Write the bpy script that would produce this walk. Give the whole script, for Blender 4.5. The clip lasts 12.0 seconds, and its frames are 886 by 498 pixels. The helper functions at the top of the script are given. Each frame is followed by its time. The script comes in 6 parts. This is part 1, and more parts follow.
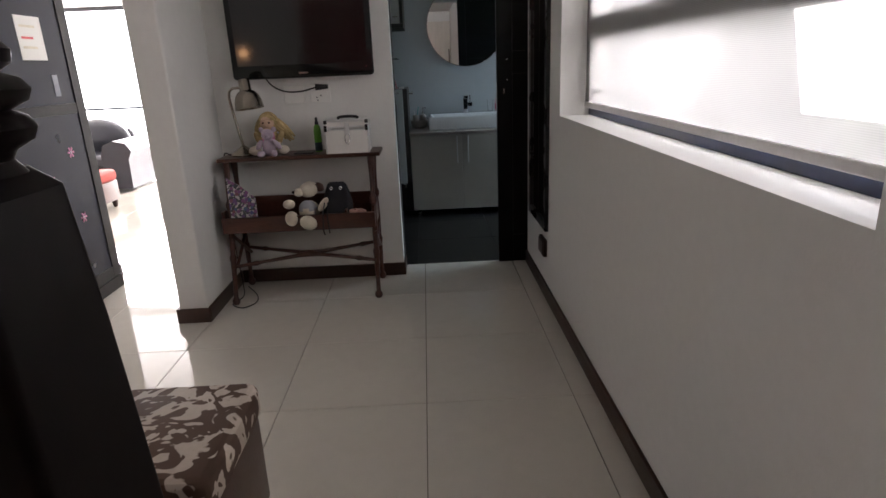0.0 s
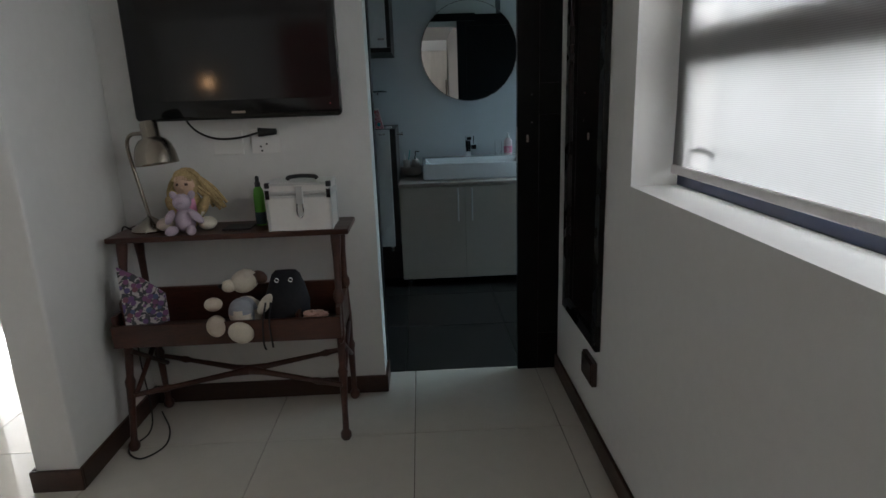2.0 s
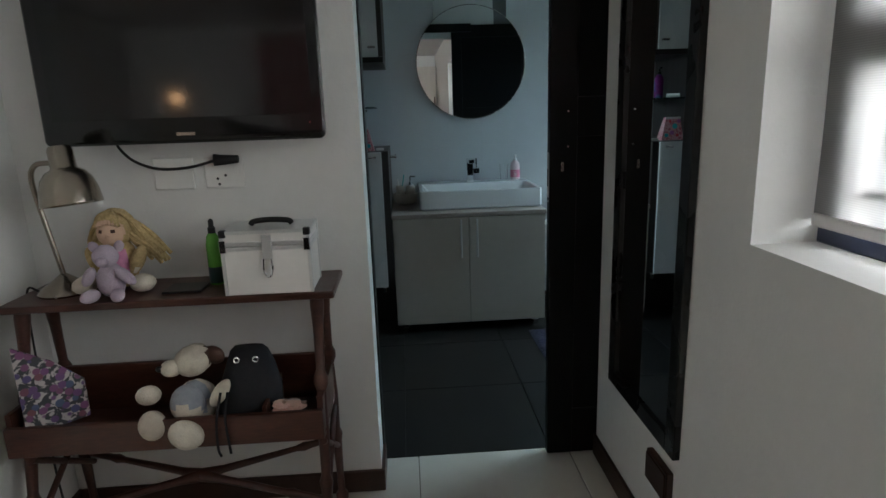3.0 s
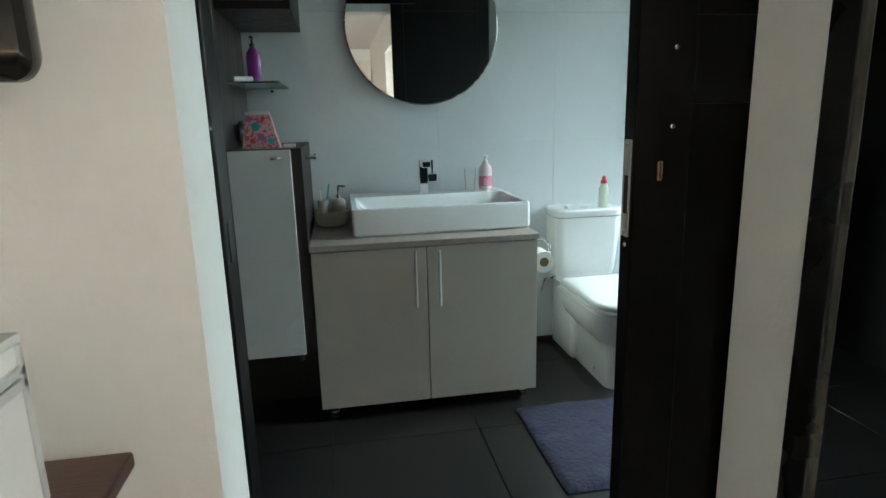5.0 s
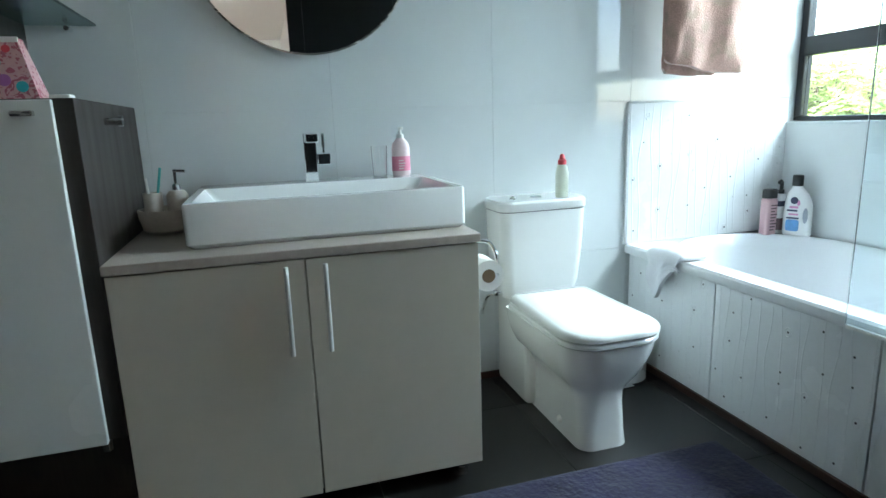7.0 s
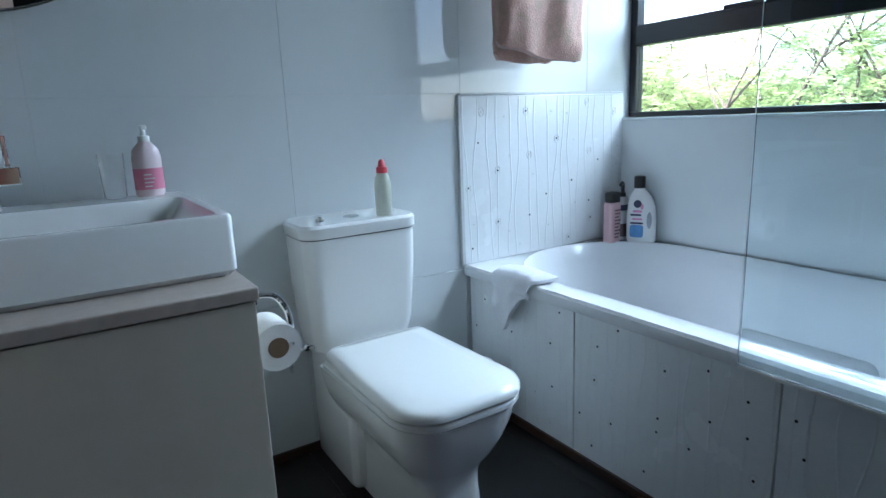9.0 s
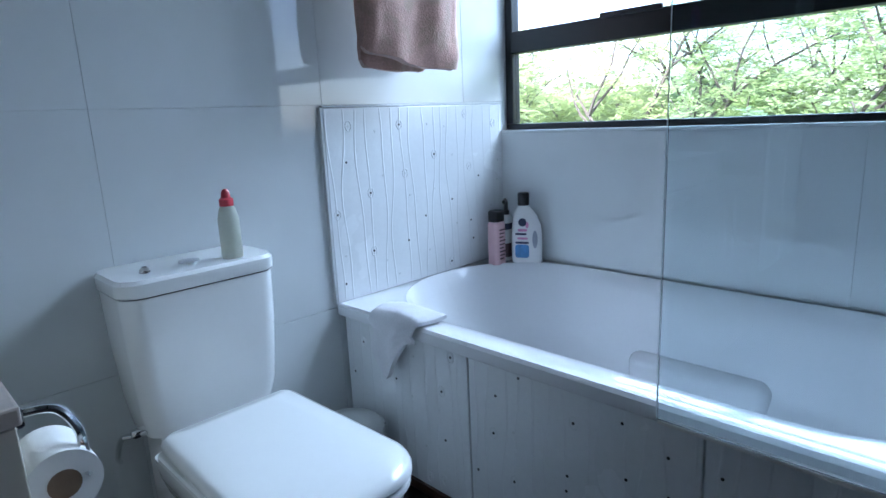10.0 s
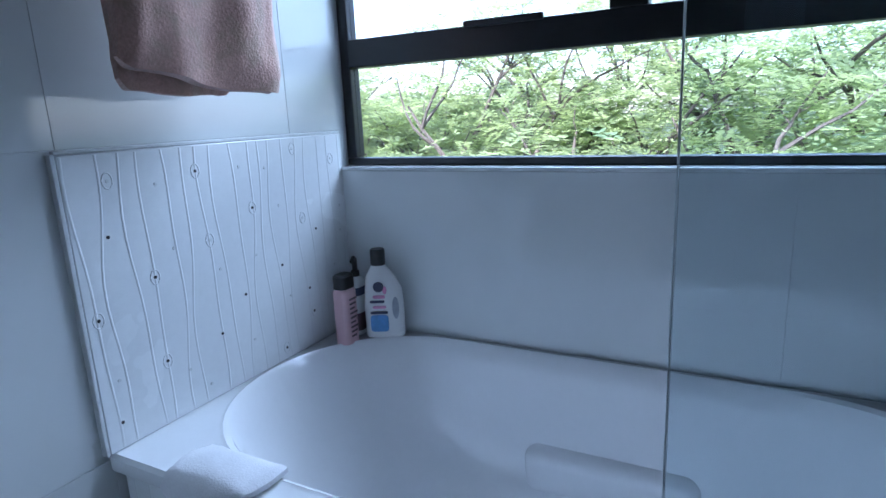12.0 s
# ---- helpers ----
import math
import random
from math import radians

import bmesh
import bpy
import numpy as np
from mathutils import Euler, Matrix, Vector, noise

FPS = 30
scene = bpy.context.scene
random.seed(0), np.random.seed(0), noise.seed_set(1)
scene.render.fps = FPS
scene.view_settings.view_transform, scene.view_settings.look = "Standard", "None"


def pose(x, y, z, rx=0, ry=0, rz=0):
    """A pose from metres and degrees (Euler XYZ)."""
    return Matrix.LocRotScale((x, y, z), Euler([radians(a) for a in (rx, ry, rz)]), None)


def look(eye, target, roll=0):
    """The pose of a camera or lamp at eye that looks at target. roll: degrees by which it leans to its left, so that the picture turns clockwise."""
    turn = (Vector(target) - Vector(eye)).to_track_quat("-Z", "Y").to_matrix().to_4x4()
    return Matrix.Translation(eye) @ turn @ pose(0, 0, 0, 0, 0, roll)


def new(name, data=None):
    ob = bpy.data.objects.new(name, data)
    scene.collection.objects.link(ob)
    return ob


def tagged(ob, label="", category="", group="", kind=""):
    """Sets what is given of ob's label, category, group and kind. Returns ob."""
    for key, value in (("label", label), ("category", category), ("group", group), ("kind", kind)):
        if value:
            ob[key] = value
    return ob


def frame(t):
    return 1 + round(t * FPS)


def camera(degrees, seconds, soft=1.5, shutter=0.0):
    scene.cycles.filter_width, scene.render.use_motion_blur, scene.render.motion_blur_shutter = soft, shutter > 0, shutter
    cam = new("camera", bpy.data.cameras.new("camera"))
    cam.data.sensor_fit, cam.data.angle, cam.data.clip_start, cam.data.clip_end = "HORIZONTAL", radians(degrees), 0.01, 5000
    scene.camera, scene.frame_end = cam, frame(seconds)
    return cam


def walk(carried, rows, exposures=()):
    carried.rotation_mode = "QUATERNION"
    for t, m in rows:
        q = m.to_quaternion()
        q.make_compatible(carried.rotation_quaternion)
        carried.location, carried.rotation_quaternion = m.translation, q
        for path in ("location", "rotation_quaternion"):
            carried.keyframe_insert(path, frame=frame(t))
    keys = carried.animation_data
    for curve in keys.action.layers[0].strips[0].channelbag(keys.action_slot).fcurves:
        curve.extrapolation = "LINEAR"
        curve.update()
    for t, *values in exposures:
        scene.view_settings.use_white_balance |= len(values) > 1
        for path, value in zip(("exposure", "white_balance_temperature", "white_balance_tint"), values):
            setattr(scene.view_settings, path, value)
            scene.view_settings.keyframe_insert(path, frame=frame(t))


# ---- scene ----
cam = camera(74.1, 12.0)
PATH = [
    (0, (0.006, 0.064, 1.35), (0.043, 1.972, 0.753), -2.5),
    (0.5, (0.024, 0.336, 1.362), (0.062, 2.248, 0.774), -2.4),
    (1, (0.055, 0.639, 1.369), (0.097, 2.558, 0.804), -2.2),
    (1.5, (0.067, 0.937, 1.366), (0.113, 2.864, 0.832), -2.2),
    (2, (0.03, 1.251, 1.378), (0.089, 3.185, 0.873), -2.0),
    (2.5, (-0.011, 1.547, 1.38), (0.072, 3.486, 0.899), -2.0),
    (3, (-0.048, 1.875, 1.379), (0.067, 3.819, 0.927), -1.9),
    (3.5, (-0.077, 2.207, 1.354), (0.081, 4.153, 0.917), -1.7),
    (5.5, (0.048, 3.335, 1.224), (0.441, 5.247, 0.786), -1.6),
    (6, (0.107, 3.556, 1.163), (0.563, 5.458, 0.742), -1.8),
    (6.5, (0.178, 3.746, 1.117), (0.675, 5.637, 0.697), -1.9),
    (8.5, (0.478, 4.281, 1.033), (1.36, 6.026, 0.611), -2.2),
    (9, (0.546, 4.389, 1.057), (1.6, 6.034, 0.627), -2.3),
    (9.5, (0.628, 4.482, 1.07), (1.867, 5.99, 0.633), -2.3),
    (10, (0.721, 4.608, 1.09), (2.101, 5.989, 0.657), -2.6),
    (10.5, (0.812, 4.743, 1.109), (2.289, 6.019, 0.674), -2.6),
    (11, (0.905, 4.867, 1.132), (2.48, 6.019, 0.693), -2.7),
    (11.5, (1.002, 4.949, 1.147), (2.657, 5.981, 0.707), -2.7),
    (12, (1.122, 4.993, 1.178), (2.841, 5.912, 0.731), -2.6),
]
# stops, white balance and tint as the clip's camera adapts
EXPOSURES = [(0.0, 2.2, 6500, 19), (1.0, 1.72, 6200, 13), (2.5, 2.05, 6080, 9), (3.0, 2.3, 6120, 8), (3.6, 2.6, 6650, 11), (5.3, 3.65, 6900, 6), (6.0, 3.9, 6800, 7), (6.5, 3.85, 6700, 8), (8.5, 3.1, 6100, 14), (9.5, 2.56, 5750, 19), (10.5, 2.5, 5550, 22), (12.0, 2.0, 5400, 24)]
walk(cam, [(t, look(eye, target, roll)) for t, eye, target, roll in PATH], EXPOSURES)

# ---- daylight ----
SUN_TURN, SUN_HEIGHT = 250.0, 50.0
world = bpy.data.worlds.new("sky")
scene.world = world
world.use_nodes = True
wn = world.node_tree.nodes
sky = wn.new("ShaderNodeTexSky")
sky.sky_type, sky.sun_disc = "NISHITA", False
sky.sun_elevation, sky.sun_rotation = radians(SUN_HEIGHT), radians(SUN_TURN)
wn["Background"].inputs["Strength"].default_value = 0.15
world.node_tree.links.new(sky.outputs["Color"], wn["Background"].inputs["Color"])


def sunlight():
    lamp = bpy.data.lights.new("sun", "SUN")
    lamp.energy, lamp.angle, lamp.color = 4.0, radians(0.5), (1.0, 0.95, 0.88)
    ob = new("sun", lamp)
    a, h = radians(SUN_TURN), radians(SUN_HEIGHT)
    to_sun = Vector((math.sin(a) * math.cos(h), math.cos(a) * math.cos(h), math.sin(h)))
    ob.matrix_world = look(to_sun * 30, (0, 0, 0))
    return ob


def area_lamp(name, eye, target, width, height, watts, color):
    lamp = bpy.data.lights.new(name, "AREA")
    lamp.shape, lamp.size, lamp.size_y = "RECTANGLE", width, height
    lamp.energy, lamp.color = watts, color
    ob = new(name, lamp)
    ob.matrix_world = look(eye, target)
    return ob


sunlight()
area_lamp("blind_daylight", (1.9, 1.99, 1.8), (0.0, 1.99, 1.4), 2.6, 1.6, 60, (1.0, 0.98, 0.95))
area_lamp("living_daylight", (-5.2, 11.0, 1.5), (-5.2, 5.0, 1.5), 9.0, 4.0, 560, (1.0, 0.98, 0.96))
# added fill high outside the bathroom window, standing in for sky light
area_lamp("bathroom_fill", (3.75, 5.4, 2.7), (2.1, 5.3, 0.9), 2.2, 1.2, 27, (0.68, 0.88, 0.96))


# ---- materials ----
def surf(name, base, rough=0.5, metal=0.0, var=0.10, coarse=4.0, fine=60.0, bump=0.0, bump_scale=80.0, spec=0.5, coat=0.0,
         stretch=(1, 1, 1), rough_var=0.08, per_object=0.0, sheen=0.0, mix_color=None, mix_scale=3.0, mix_amount=0.0):
    m = bpy.data.materials.new(name)
    m.use_nodes = True
    n, l = m.node_tree.nodes, m.node_tree.links
    b = n["Principled BSDF"]
    b.inputs["Metallic"].default_value = metal
    b.inputs["Specular IOR Level"].default_value = spec
    b.inputs["Coat Weight"].default_value = coat
    b.inputs["Coat Roughness"].default_value = 0.04
    b.inputs["Sheen Weight"].default_value = sheen
    co = n.new("ShaderNodeTexCoord")
    mp = n.new("ShaderNodeMapping")
    mp.inputs["Scale"].default_value = stretch
    l.new(co.outputs["Object"], mp.inputs["Vector"])
    big, small = n.new("ShaderNodeTexNoise"), n.new("ShaderNodeTexNoise")
    big.inputs["Scale"].default_value, big.inputs["Detail"].default_value = coarse, 4
    small.inputs["Scale"].default_value, small.inputs["Detail"].default_value = fine, 3
    for t in (big, small):
        l.new(mp.outputs["Vector"], t.inputs["Vector"])
    add = n.new("ShaderNodeMath")
    add.operation = "ADD"
    l.new(big.outputs["Fac"], add.inputs[0])
    l.new(small.outputs["Fac"], add.inputs[1])
    total = add.outputs[0]
    if per_object:
        info = n.new("ShaderNodeObjectInfo")
        more = n.new("ShaderNodeMath")
        more.operation, more.inputs[1].default_value = "MULTIPLY_ADD", per_object
        l.new(info.outputs["Random"], more.inputs[0])
        l.new(total, more.inputs[2])
        total = more.outputs[0]
    ramp = n.new("ShaderNodeMapRange")
    ramp.inputs["From Min"].default_value, ramp.inputs["From Max"].default_value = 0.6, 1.4 + per_object
    ramp.inputs["To Min"].default_value, ramp.inputs["To Max"].default_value = 1 - var, 1 + var
    l.new(total, ramp.inputs["Value"])
    col = n.new("ShaderNodeVectorMath")
    col.operation = "SCALE"
    col.inputs[0].default_value = base
    l.new(ramp.outputs["Result"], col.inputs["Scale"])
    out = col.outputs["Vector"]
    if mix_color:
        spot = n.new("ShaderNodeTexNoise")
        spot.inputs["Scale"].default_value, spot.inputs["Detail"].default_value = mix_scale, 5
        l.new(mp.outputs["Vector"], spot.inputs["Vector"])
        cut = n.new("ShaderNodeMapRange")
        cut.inputs["From Min"].default_value, cut.inputs["From Max"].default_value = 0.48, 0.62
        cut.inputs["To Max"].default_value = mix_amount
        l.new(spot.outputs["Fac"], cut.inputs["Value"])
        mx = n.new("ShaderNodeMix")
        mx.data_type = "RGBA"
        mx.inputs["B"].default_value = (*mix_color, 1)
        l.new(cut.outputs["Result"], mx.inputs["Factor"])
        l.new(out, mx.inputs["A"])
        out = mx.outputs["Result"]
    l.new(out, b.inputs["Base Color"])
    rr = n.new("ShaderNodeMapRange")
    rr.inputs["From Min"].default_value, rr.inputs["From Max"].default_value = 0.3, 0.7
    rr.inputs["To Min"].default_value, rr.inputs["To Max"].default_value = max(0.0, rough - rough * rough_var * 2), min(1.0, rough + rough * rough_var * 2)
    l.new(big.outputs["Fac"], rr.inputs["Value"])
    l.new(rr.outputs["Result"], b.inputs["Roughness"])
    if bump:
        grain = n.new("ShaderNodeTexNoise")
        grain.inputs["Scale"].default_value, grain.inputs["Detail"].default_value = bump_scale, 4
        l.new(mp.outputs["Vector"], grain.inputs["Vector"])
        bp = n.new("ShaderNodeBump")
        bp.inputs["Strength"].default_value, bp.inputs["Distance"].default_value = 1.0, bump
        l.new(grain.outputs["Fac"], bp.inputs["Height"])
        l.new(bp.outputs["Normal"], b.inputs["Normal"])
    return m


def clear_glass(name, color=(1, 1, 1), rough=0.0):
    m = bpy.data.materials.new(name)
    m.use_nodes = True
    b = m.node_tree.nodes["Principled BSDF"]
    b.inputs["Base Color"].default_value = (*color, 1)
    b.inputs["Transmission Weight"].default_value = 1.0
    b.inputs["Roughness"].default_value = rough
    b.inputs["IOR"].default_value = 1.45
    return m


def blind_cloth():
    m = bpy.data.materials.new("blind_cloth")
    m.use_nodes = True
    n, l = m.node_tree.nodes, m.node_tree.links
    n.remove(n["Principled BSDF"])
    co = n.new("ShaderNodeTexCoord")
    wave = n.new("ShaderNodeTexWave")
    wave.bands_direction = "Z"
    wave.inputs["Scale"].default_value, wave.inputs["Distortion"].default_value = 70, 0.6
    l.new(co.outputs["Object"], wave.inputs["Vector"])
    stain = n.new("ShaderNodeTexNoise")
    stain.inputs["Scale"].default_value = 3
    l.new(co.outputs["Object"], stain.inputs["Vector"])
    mul = n.new("ShaderNodeMath")
    mul.operation = "MULTIPLY_ADD"
    mul.inputs[1].default_value, mul.inputs[2].default_value = 0.05, 0.27
    l.new(wave.outputs["Fac"], mul.inputs[0])
    tint = n.new("ShaderNodeMix")
    tint.data_type = "RGBA"
    tint.inputs["A"].default_value, tint.inputs["B"].default_value = (0.86, 0.85, 0.83, 1), (0.78, 0.77, 0.76, 1)
    l.new(stain.outputs["Fac"], tint.inputs["Factor"])
    sc = n.new("ShaderNodeVectorMath")
    sc.operation = "SCALE"
    l.new(tint.outputs["Result"], sc.inputs[0])
    l.new(mul.outputs[0], sc.inputs["Scale"])
    d, t, x, c = n.new("ShaderNodeBsdfDiffuse"), n.new("ShaderNodeBsdfTranslucent"), n.new("ShaderNodeMixShader"), n.new("ShaderNodeBsdfTransparent")
    y = n.new("ShaderNodeMixShader")
    l.new(sc.outputs["Vector"], d.inputs["Color"])
    l.new(sc.outputs["Vector"], t.inputs["Color"])
    x.inputs["Fac"].default_value, y.inputs["Fac"].default_value = 0.55, 0.10
    l.new(d.outputs[0], x.inputs[1])
    l.new(t.outputs[0], x.inputs[2])
    l.new(x.outputs[0], y.inputs[1])
    l.new(c.outputs[0], y.inputs[2])
    l.new(y.outputs[0], n["Material Output"].inputs["Surface"])
    return m


def floral(name, light, dark, scale, low=0.47, high=0.53, rough=0.85):
    m = surf(name, light, rough, var=0.08, bump=0.0006, bump_scale=400)
    n, l = m.node_tree.nodes, m.node_tree.links
    b = n["Principled BSDF"]
    co = n.new("ShaderNodeTexCoord")
    a, v = n.new("ShaderNodeTexNoise"), n.new("ShaderNodeTexVoronoi")
    a.inputs["Scale"].default_value, a.inputs["Detail"].default_value, a.inputs["Distortion"].default_value = scale, 1.5, 2.2
    v.inputs["Scale"].default_value = scale * 1.6
    l.new(co.outputs["Object"], a.inputs["Vector"])
    l.new(co.outputs["Object"], v.inputs["Vector"])
    s = n.new("ShaderNodeMath")
    s.operation = "MULTIPLY_ADD"
    s.inputs[1].default_value = 0.16
    l.new(v.outputs["Distance"], s.inputs[0])
    l.new(a.outputs["Fac"], s.inputs[2])
    r = n.new("ShaderNodeMapRange")
    r.inputs["From Min"].default_value, r.inputs["From Max"].default_value = low + 0.06, high + 0.06
    l.new(s.outputs[0], r.inputs["Value"])
    mx = n.new("ShaderNodeMix")
    mx.data_type = "RGBA"
    old = b.inputs["Base Color"].links[0].from_socket
    l.new(old, mx.inputs["A"])
    mx.inputs["B"].default_value = (*dark, 1)
    l.new(r.outputs["Result"], mx.inputs["Factor"])
    l.new(mx.outputs["Result"], b.inputs["Base Color"])
    return m


M = {}
M["wall"] = surf("wall_paint", (0.74, 0.735, 0.71), 0.55, var=0.03, coarse=1.5, fine=25, bump=0.0008, bump_scale=90)
M["ceiling"] = surf("ceiling_paint", (0.8, 0.8, 0.79), 0.8, var=0.02, coarse=2)
M["floor_tile"] = surf("polished_porcelain", (0.62, 0.58, 0.51), 0.07, var=0.05, coarse=2.2, fine=14, spec=0.5, coat=0.3, per_object=0.25, rough_var=0.25)
# toned dark so the bathroom's south wall bounces less light
M["low_bounce_tile"] = surf("low_bounce_wall", (0.17, 0.17, 0.175), 0.2, var=0.1, coarse=2, fine=20)
M["zinc_plate"] = surf("satin_zinc_plate", (0.60, 0.60, 0.58), 0.45, metal=0.25, var=0.06, coarse=8)
M["grout"] = surf("dark_grout", (0.13, 0.11, 0.09), 0.9, var=0.15)
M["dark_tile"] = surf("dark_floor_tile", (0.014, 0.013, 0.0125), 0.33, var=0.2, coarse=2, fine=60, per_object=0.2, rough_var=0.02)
M["white_tile"] = surf("white_wall_tile", (0.65, 0.68, 0.685), 0.055, var=0.02, coarse=2, fine=12, coat=0.2, rough_var=0.2)
M["white_relief"] = surf("white_relief_tile", (0.80, 0.82, 0.83), 0.24, var=0.03, coarse=3)
M["tile_grout"] = surf("grey_grout", (0.64, 0.66, 0.66), 0.9, var=0.1)
M["skirting"] = surf("skirting_wood", (0.045, 0.018, 0.011), 0.38, var=0.35, coarse=3, fine=40, stretch=(1, 1, 6), bump=0.0004)
M["bed_wood"] = surf("dark_bed_wood", (0.006, 0.0035, 0.003), 0.55, var=0.3, spec=0.1, coarse=3, fine=40, stretch=(1, 1, 0.4))
M["black_wood"] = surf("black_door_paint", (0.0045, 0.0045, 0.005), 0.36, spec=0.16, var=0.3, coarse=2, fine=40, stretch=(4, 4, 0.5), bump=0.0002)
M["frame_black"] = surf("black_mirror_frame", (0.010, 0.010, 0.010), 0.28, var=0.2)
M["mahogany"] = surf("mahogany", (0.062, 0.020, 0.012), 0.34, var=0.45, coarse=5, fine=45, stretch=(0.6, 4, 4), bump=0.0004, bump_scale=60, coat=0.15)
M["dark_carcass"] = surf("dark_cabinet_wood", (0.028, 0.021, 0.018), 0.5, var=0.3, coarse=3, fine=30, stretch=(5, 5, 0.5), bump=0.0003)
M["white_door"] = surf("white_cabinet_door", (0.70, 0.72, 0.70), 0.25, var=0.02, coarse=2)
M["vanity_door"] = surf("cream_vanity_door", (0.50, 0.46, 0.39), 0.16, var=0.03, coarse=1.5, fine=20)
M["vanity_top"] = surf("taupe_worktop", (0.40, 0.34, 0.30), 0.4, var=0.12, coarse=5, fine=60)
M["ceramic"] = surf("white_ceramic", (0.80, 0.81, 0.80), 0.07, var=0.012, coarse=1.2, coat=0.4)
M["acrylic"] = surf("white_acrylic", (0.80, 0.81, 0.83), 0.12, var=0.015, coarse=1.5, coat=0.2)
M["chrome"] = surf("chrome", (0.82, 0.83, 0.84), 0.06, metal=1.0, var=0.03)
M["steel"] = surf("brushed_steel", (0.55, 0.54, 0.52), 0.26, metal=1.0, var=0.08, coarse=8, fine=150, stretch=(1, 1, 8))
M["lamp_metal"] = surf("satin_nickel", (0.36, 0.32, 0.27), 0.24, metal=1.0, var=0.08, coarse=6)
M["mirror"] = surf("mirror_silver", (0.86, 0.88, 0.88), 0.0, metal=1.0, var=0.004, rough_var=0)
M["tv_black"] = surf("gloss_black_plastic", (0.006, 0.006, 0.006), 0.12, var=0.1)
M["tv_screen"] = surf("tv_screen", (0.004, 0.004, 0.0045), 0.09, var=0.1, coarse=1)
M["plastic_white"] = surf("white_plastic", (0.78, 0.77, 0.74), 0.35, var=0.02)
M["plastic_black"] = surf("black_plastic", (0.012, 0.012, 0.013), 0.4, var=0.15)
M["rubber"] = surf("black_cable_rubber", (0.012, 0.011, 0.011), 0.55, var=0.15)
M["window_black"] = surf("black_aluminium", (0.012, 0.013, 0.016), 0.35, var=0.12)
M["window_navy"] = surf("navy_aluminium", (0.018, 0.025, 0.06), 0.35, var=0.12)
M["window_white"] = surf("white_window_paint", (0.55, 0.50, 0.47), 0.5, var=0.05)
M["blind"] = blind_cloth()
M["blind_bar"] = surf("blind_bar_cloth", (0.60, 0.58, 0.57), 0.6, var=0.05)
M["glass"] = clear_glass("window_glass")
M["screen_glass"] = clear_glass("shower_glass", (0.86, 0.945, 0.975))
M["edge_highlight"] = surf("pale_edge_strip", (0.72, 0.80, 0.82), 0.12, var=0.06, coat=0.3)
M["shelf_glass"] = clear_glass("frosted_shelf_glass", (0.55, 0.78, 0.78), 0.25)
M["towel_pink"] = surf("pink_terry", (0.50, 0.30, 0.25), 0.95, var=0.28, coarse=10, fine=180, bump=0.0022, bump_scale=170, sheen=0.3, mix_color=(0.36, 0.26, 0.19), mix_scale=16, mix_amount=0.6)
M["towel_white"] = surf("white_terry", (0.72, 0.72, 0.75), 0.95, var=0.08, coarse=20, fine=200, bump=0.0009, bump_scale=260, sheen=0.3)
M["towel_teal"] = surf("teal_terry", (0.08, 0.42, 0.40), 0.95, var=0.15, coarse=12, fine=150, bump=0.003, bump_scale=120)
M["cloth_grey"] = surf("grey_cloth", (0.35, 0.37, 0.42), 0.9, var=0.15, coarse=12, bump=0.002)
M["rug"] = surf("blue_violet_rug", (0.014, 0.012, 0.040), 0.95, var=0.5, coarse=9, fine=120, bump=0.008, bump_scale=55, sheen=0.1)
M["paper"] = surf("toilet_paper", (0.82, 0.81, 0.78), 0.9, var=0.03, bump=0.0006)
M["cardboard"] = surf("cardboard_core", (0.20, 0.13, 0.08), 0.9, var=0.1)
M["case_panel"] = surf("white_case_panel", (0.70, 0.68, 0.65), 0.42, var=0.03, coarse=6)
M["alu"] = surf("case_aluminium", (0.60, 0.60, 0.59), 0.34, metal=0.45, var=0.06)
M["green_bottle"] = surf("green_plastic", (0.14, 0.42, 0.06), 0.25, var=0.05)
M["dark_green"] = surf("dark_green_plastic", (0.02, 0.05, 0.05), 0.3, var=0.1)
M["doll_hair"] = surf("yellow_plush_hair", (0.47, 0.35, 0.17), 0.95, var=0.35, coarse=20, fine=120, bump=0.006, bump_scale=90)
M["doll_skin"] = surf("doll_cloth_skin", (0.62, 0.42, 0.30), 0.9, var=0.08, coarse=20)
M["plush_lilac"] = surf("lilac_plush", (0.50, 0.42, 0.50), 0.95, var=0.12, coarse=20, fine=200, bump=0.003, bump_scale=200)
M["plush_cream"] = surf("cream_plush", (0.72, 0.66, 0.55), 0.95, var=0.12, coarse=20, fine=200, bump=0.003, bump_scale=200, mix_color=(0.45, 0.36, 0.30), mix_scale=9, mix_amount=0.5)
M["fabric_black"] = surf("black_fabric", (0.014, 0.014, 0.018), 0.9, var=0.25, coarse=10, bump=0.001, bump_scale=200)
M["magazine"] = floral("printed_cover", (0.50, 0.46, 0.44), (0.05, 0.055, 0.06), 30, rough=0.4)


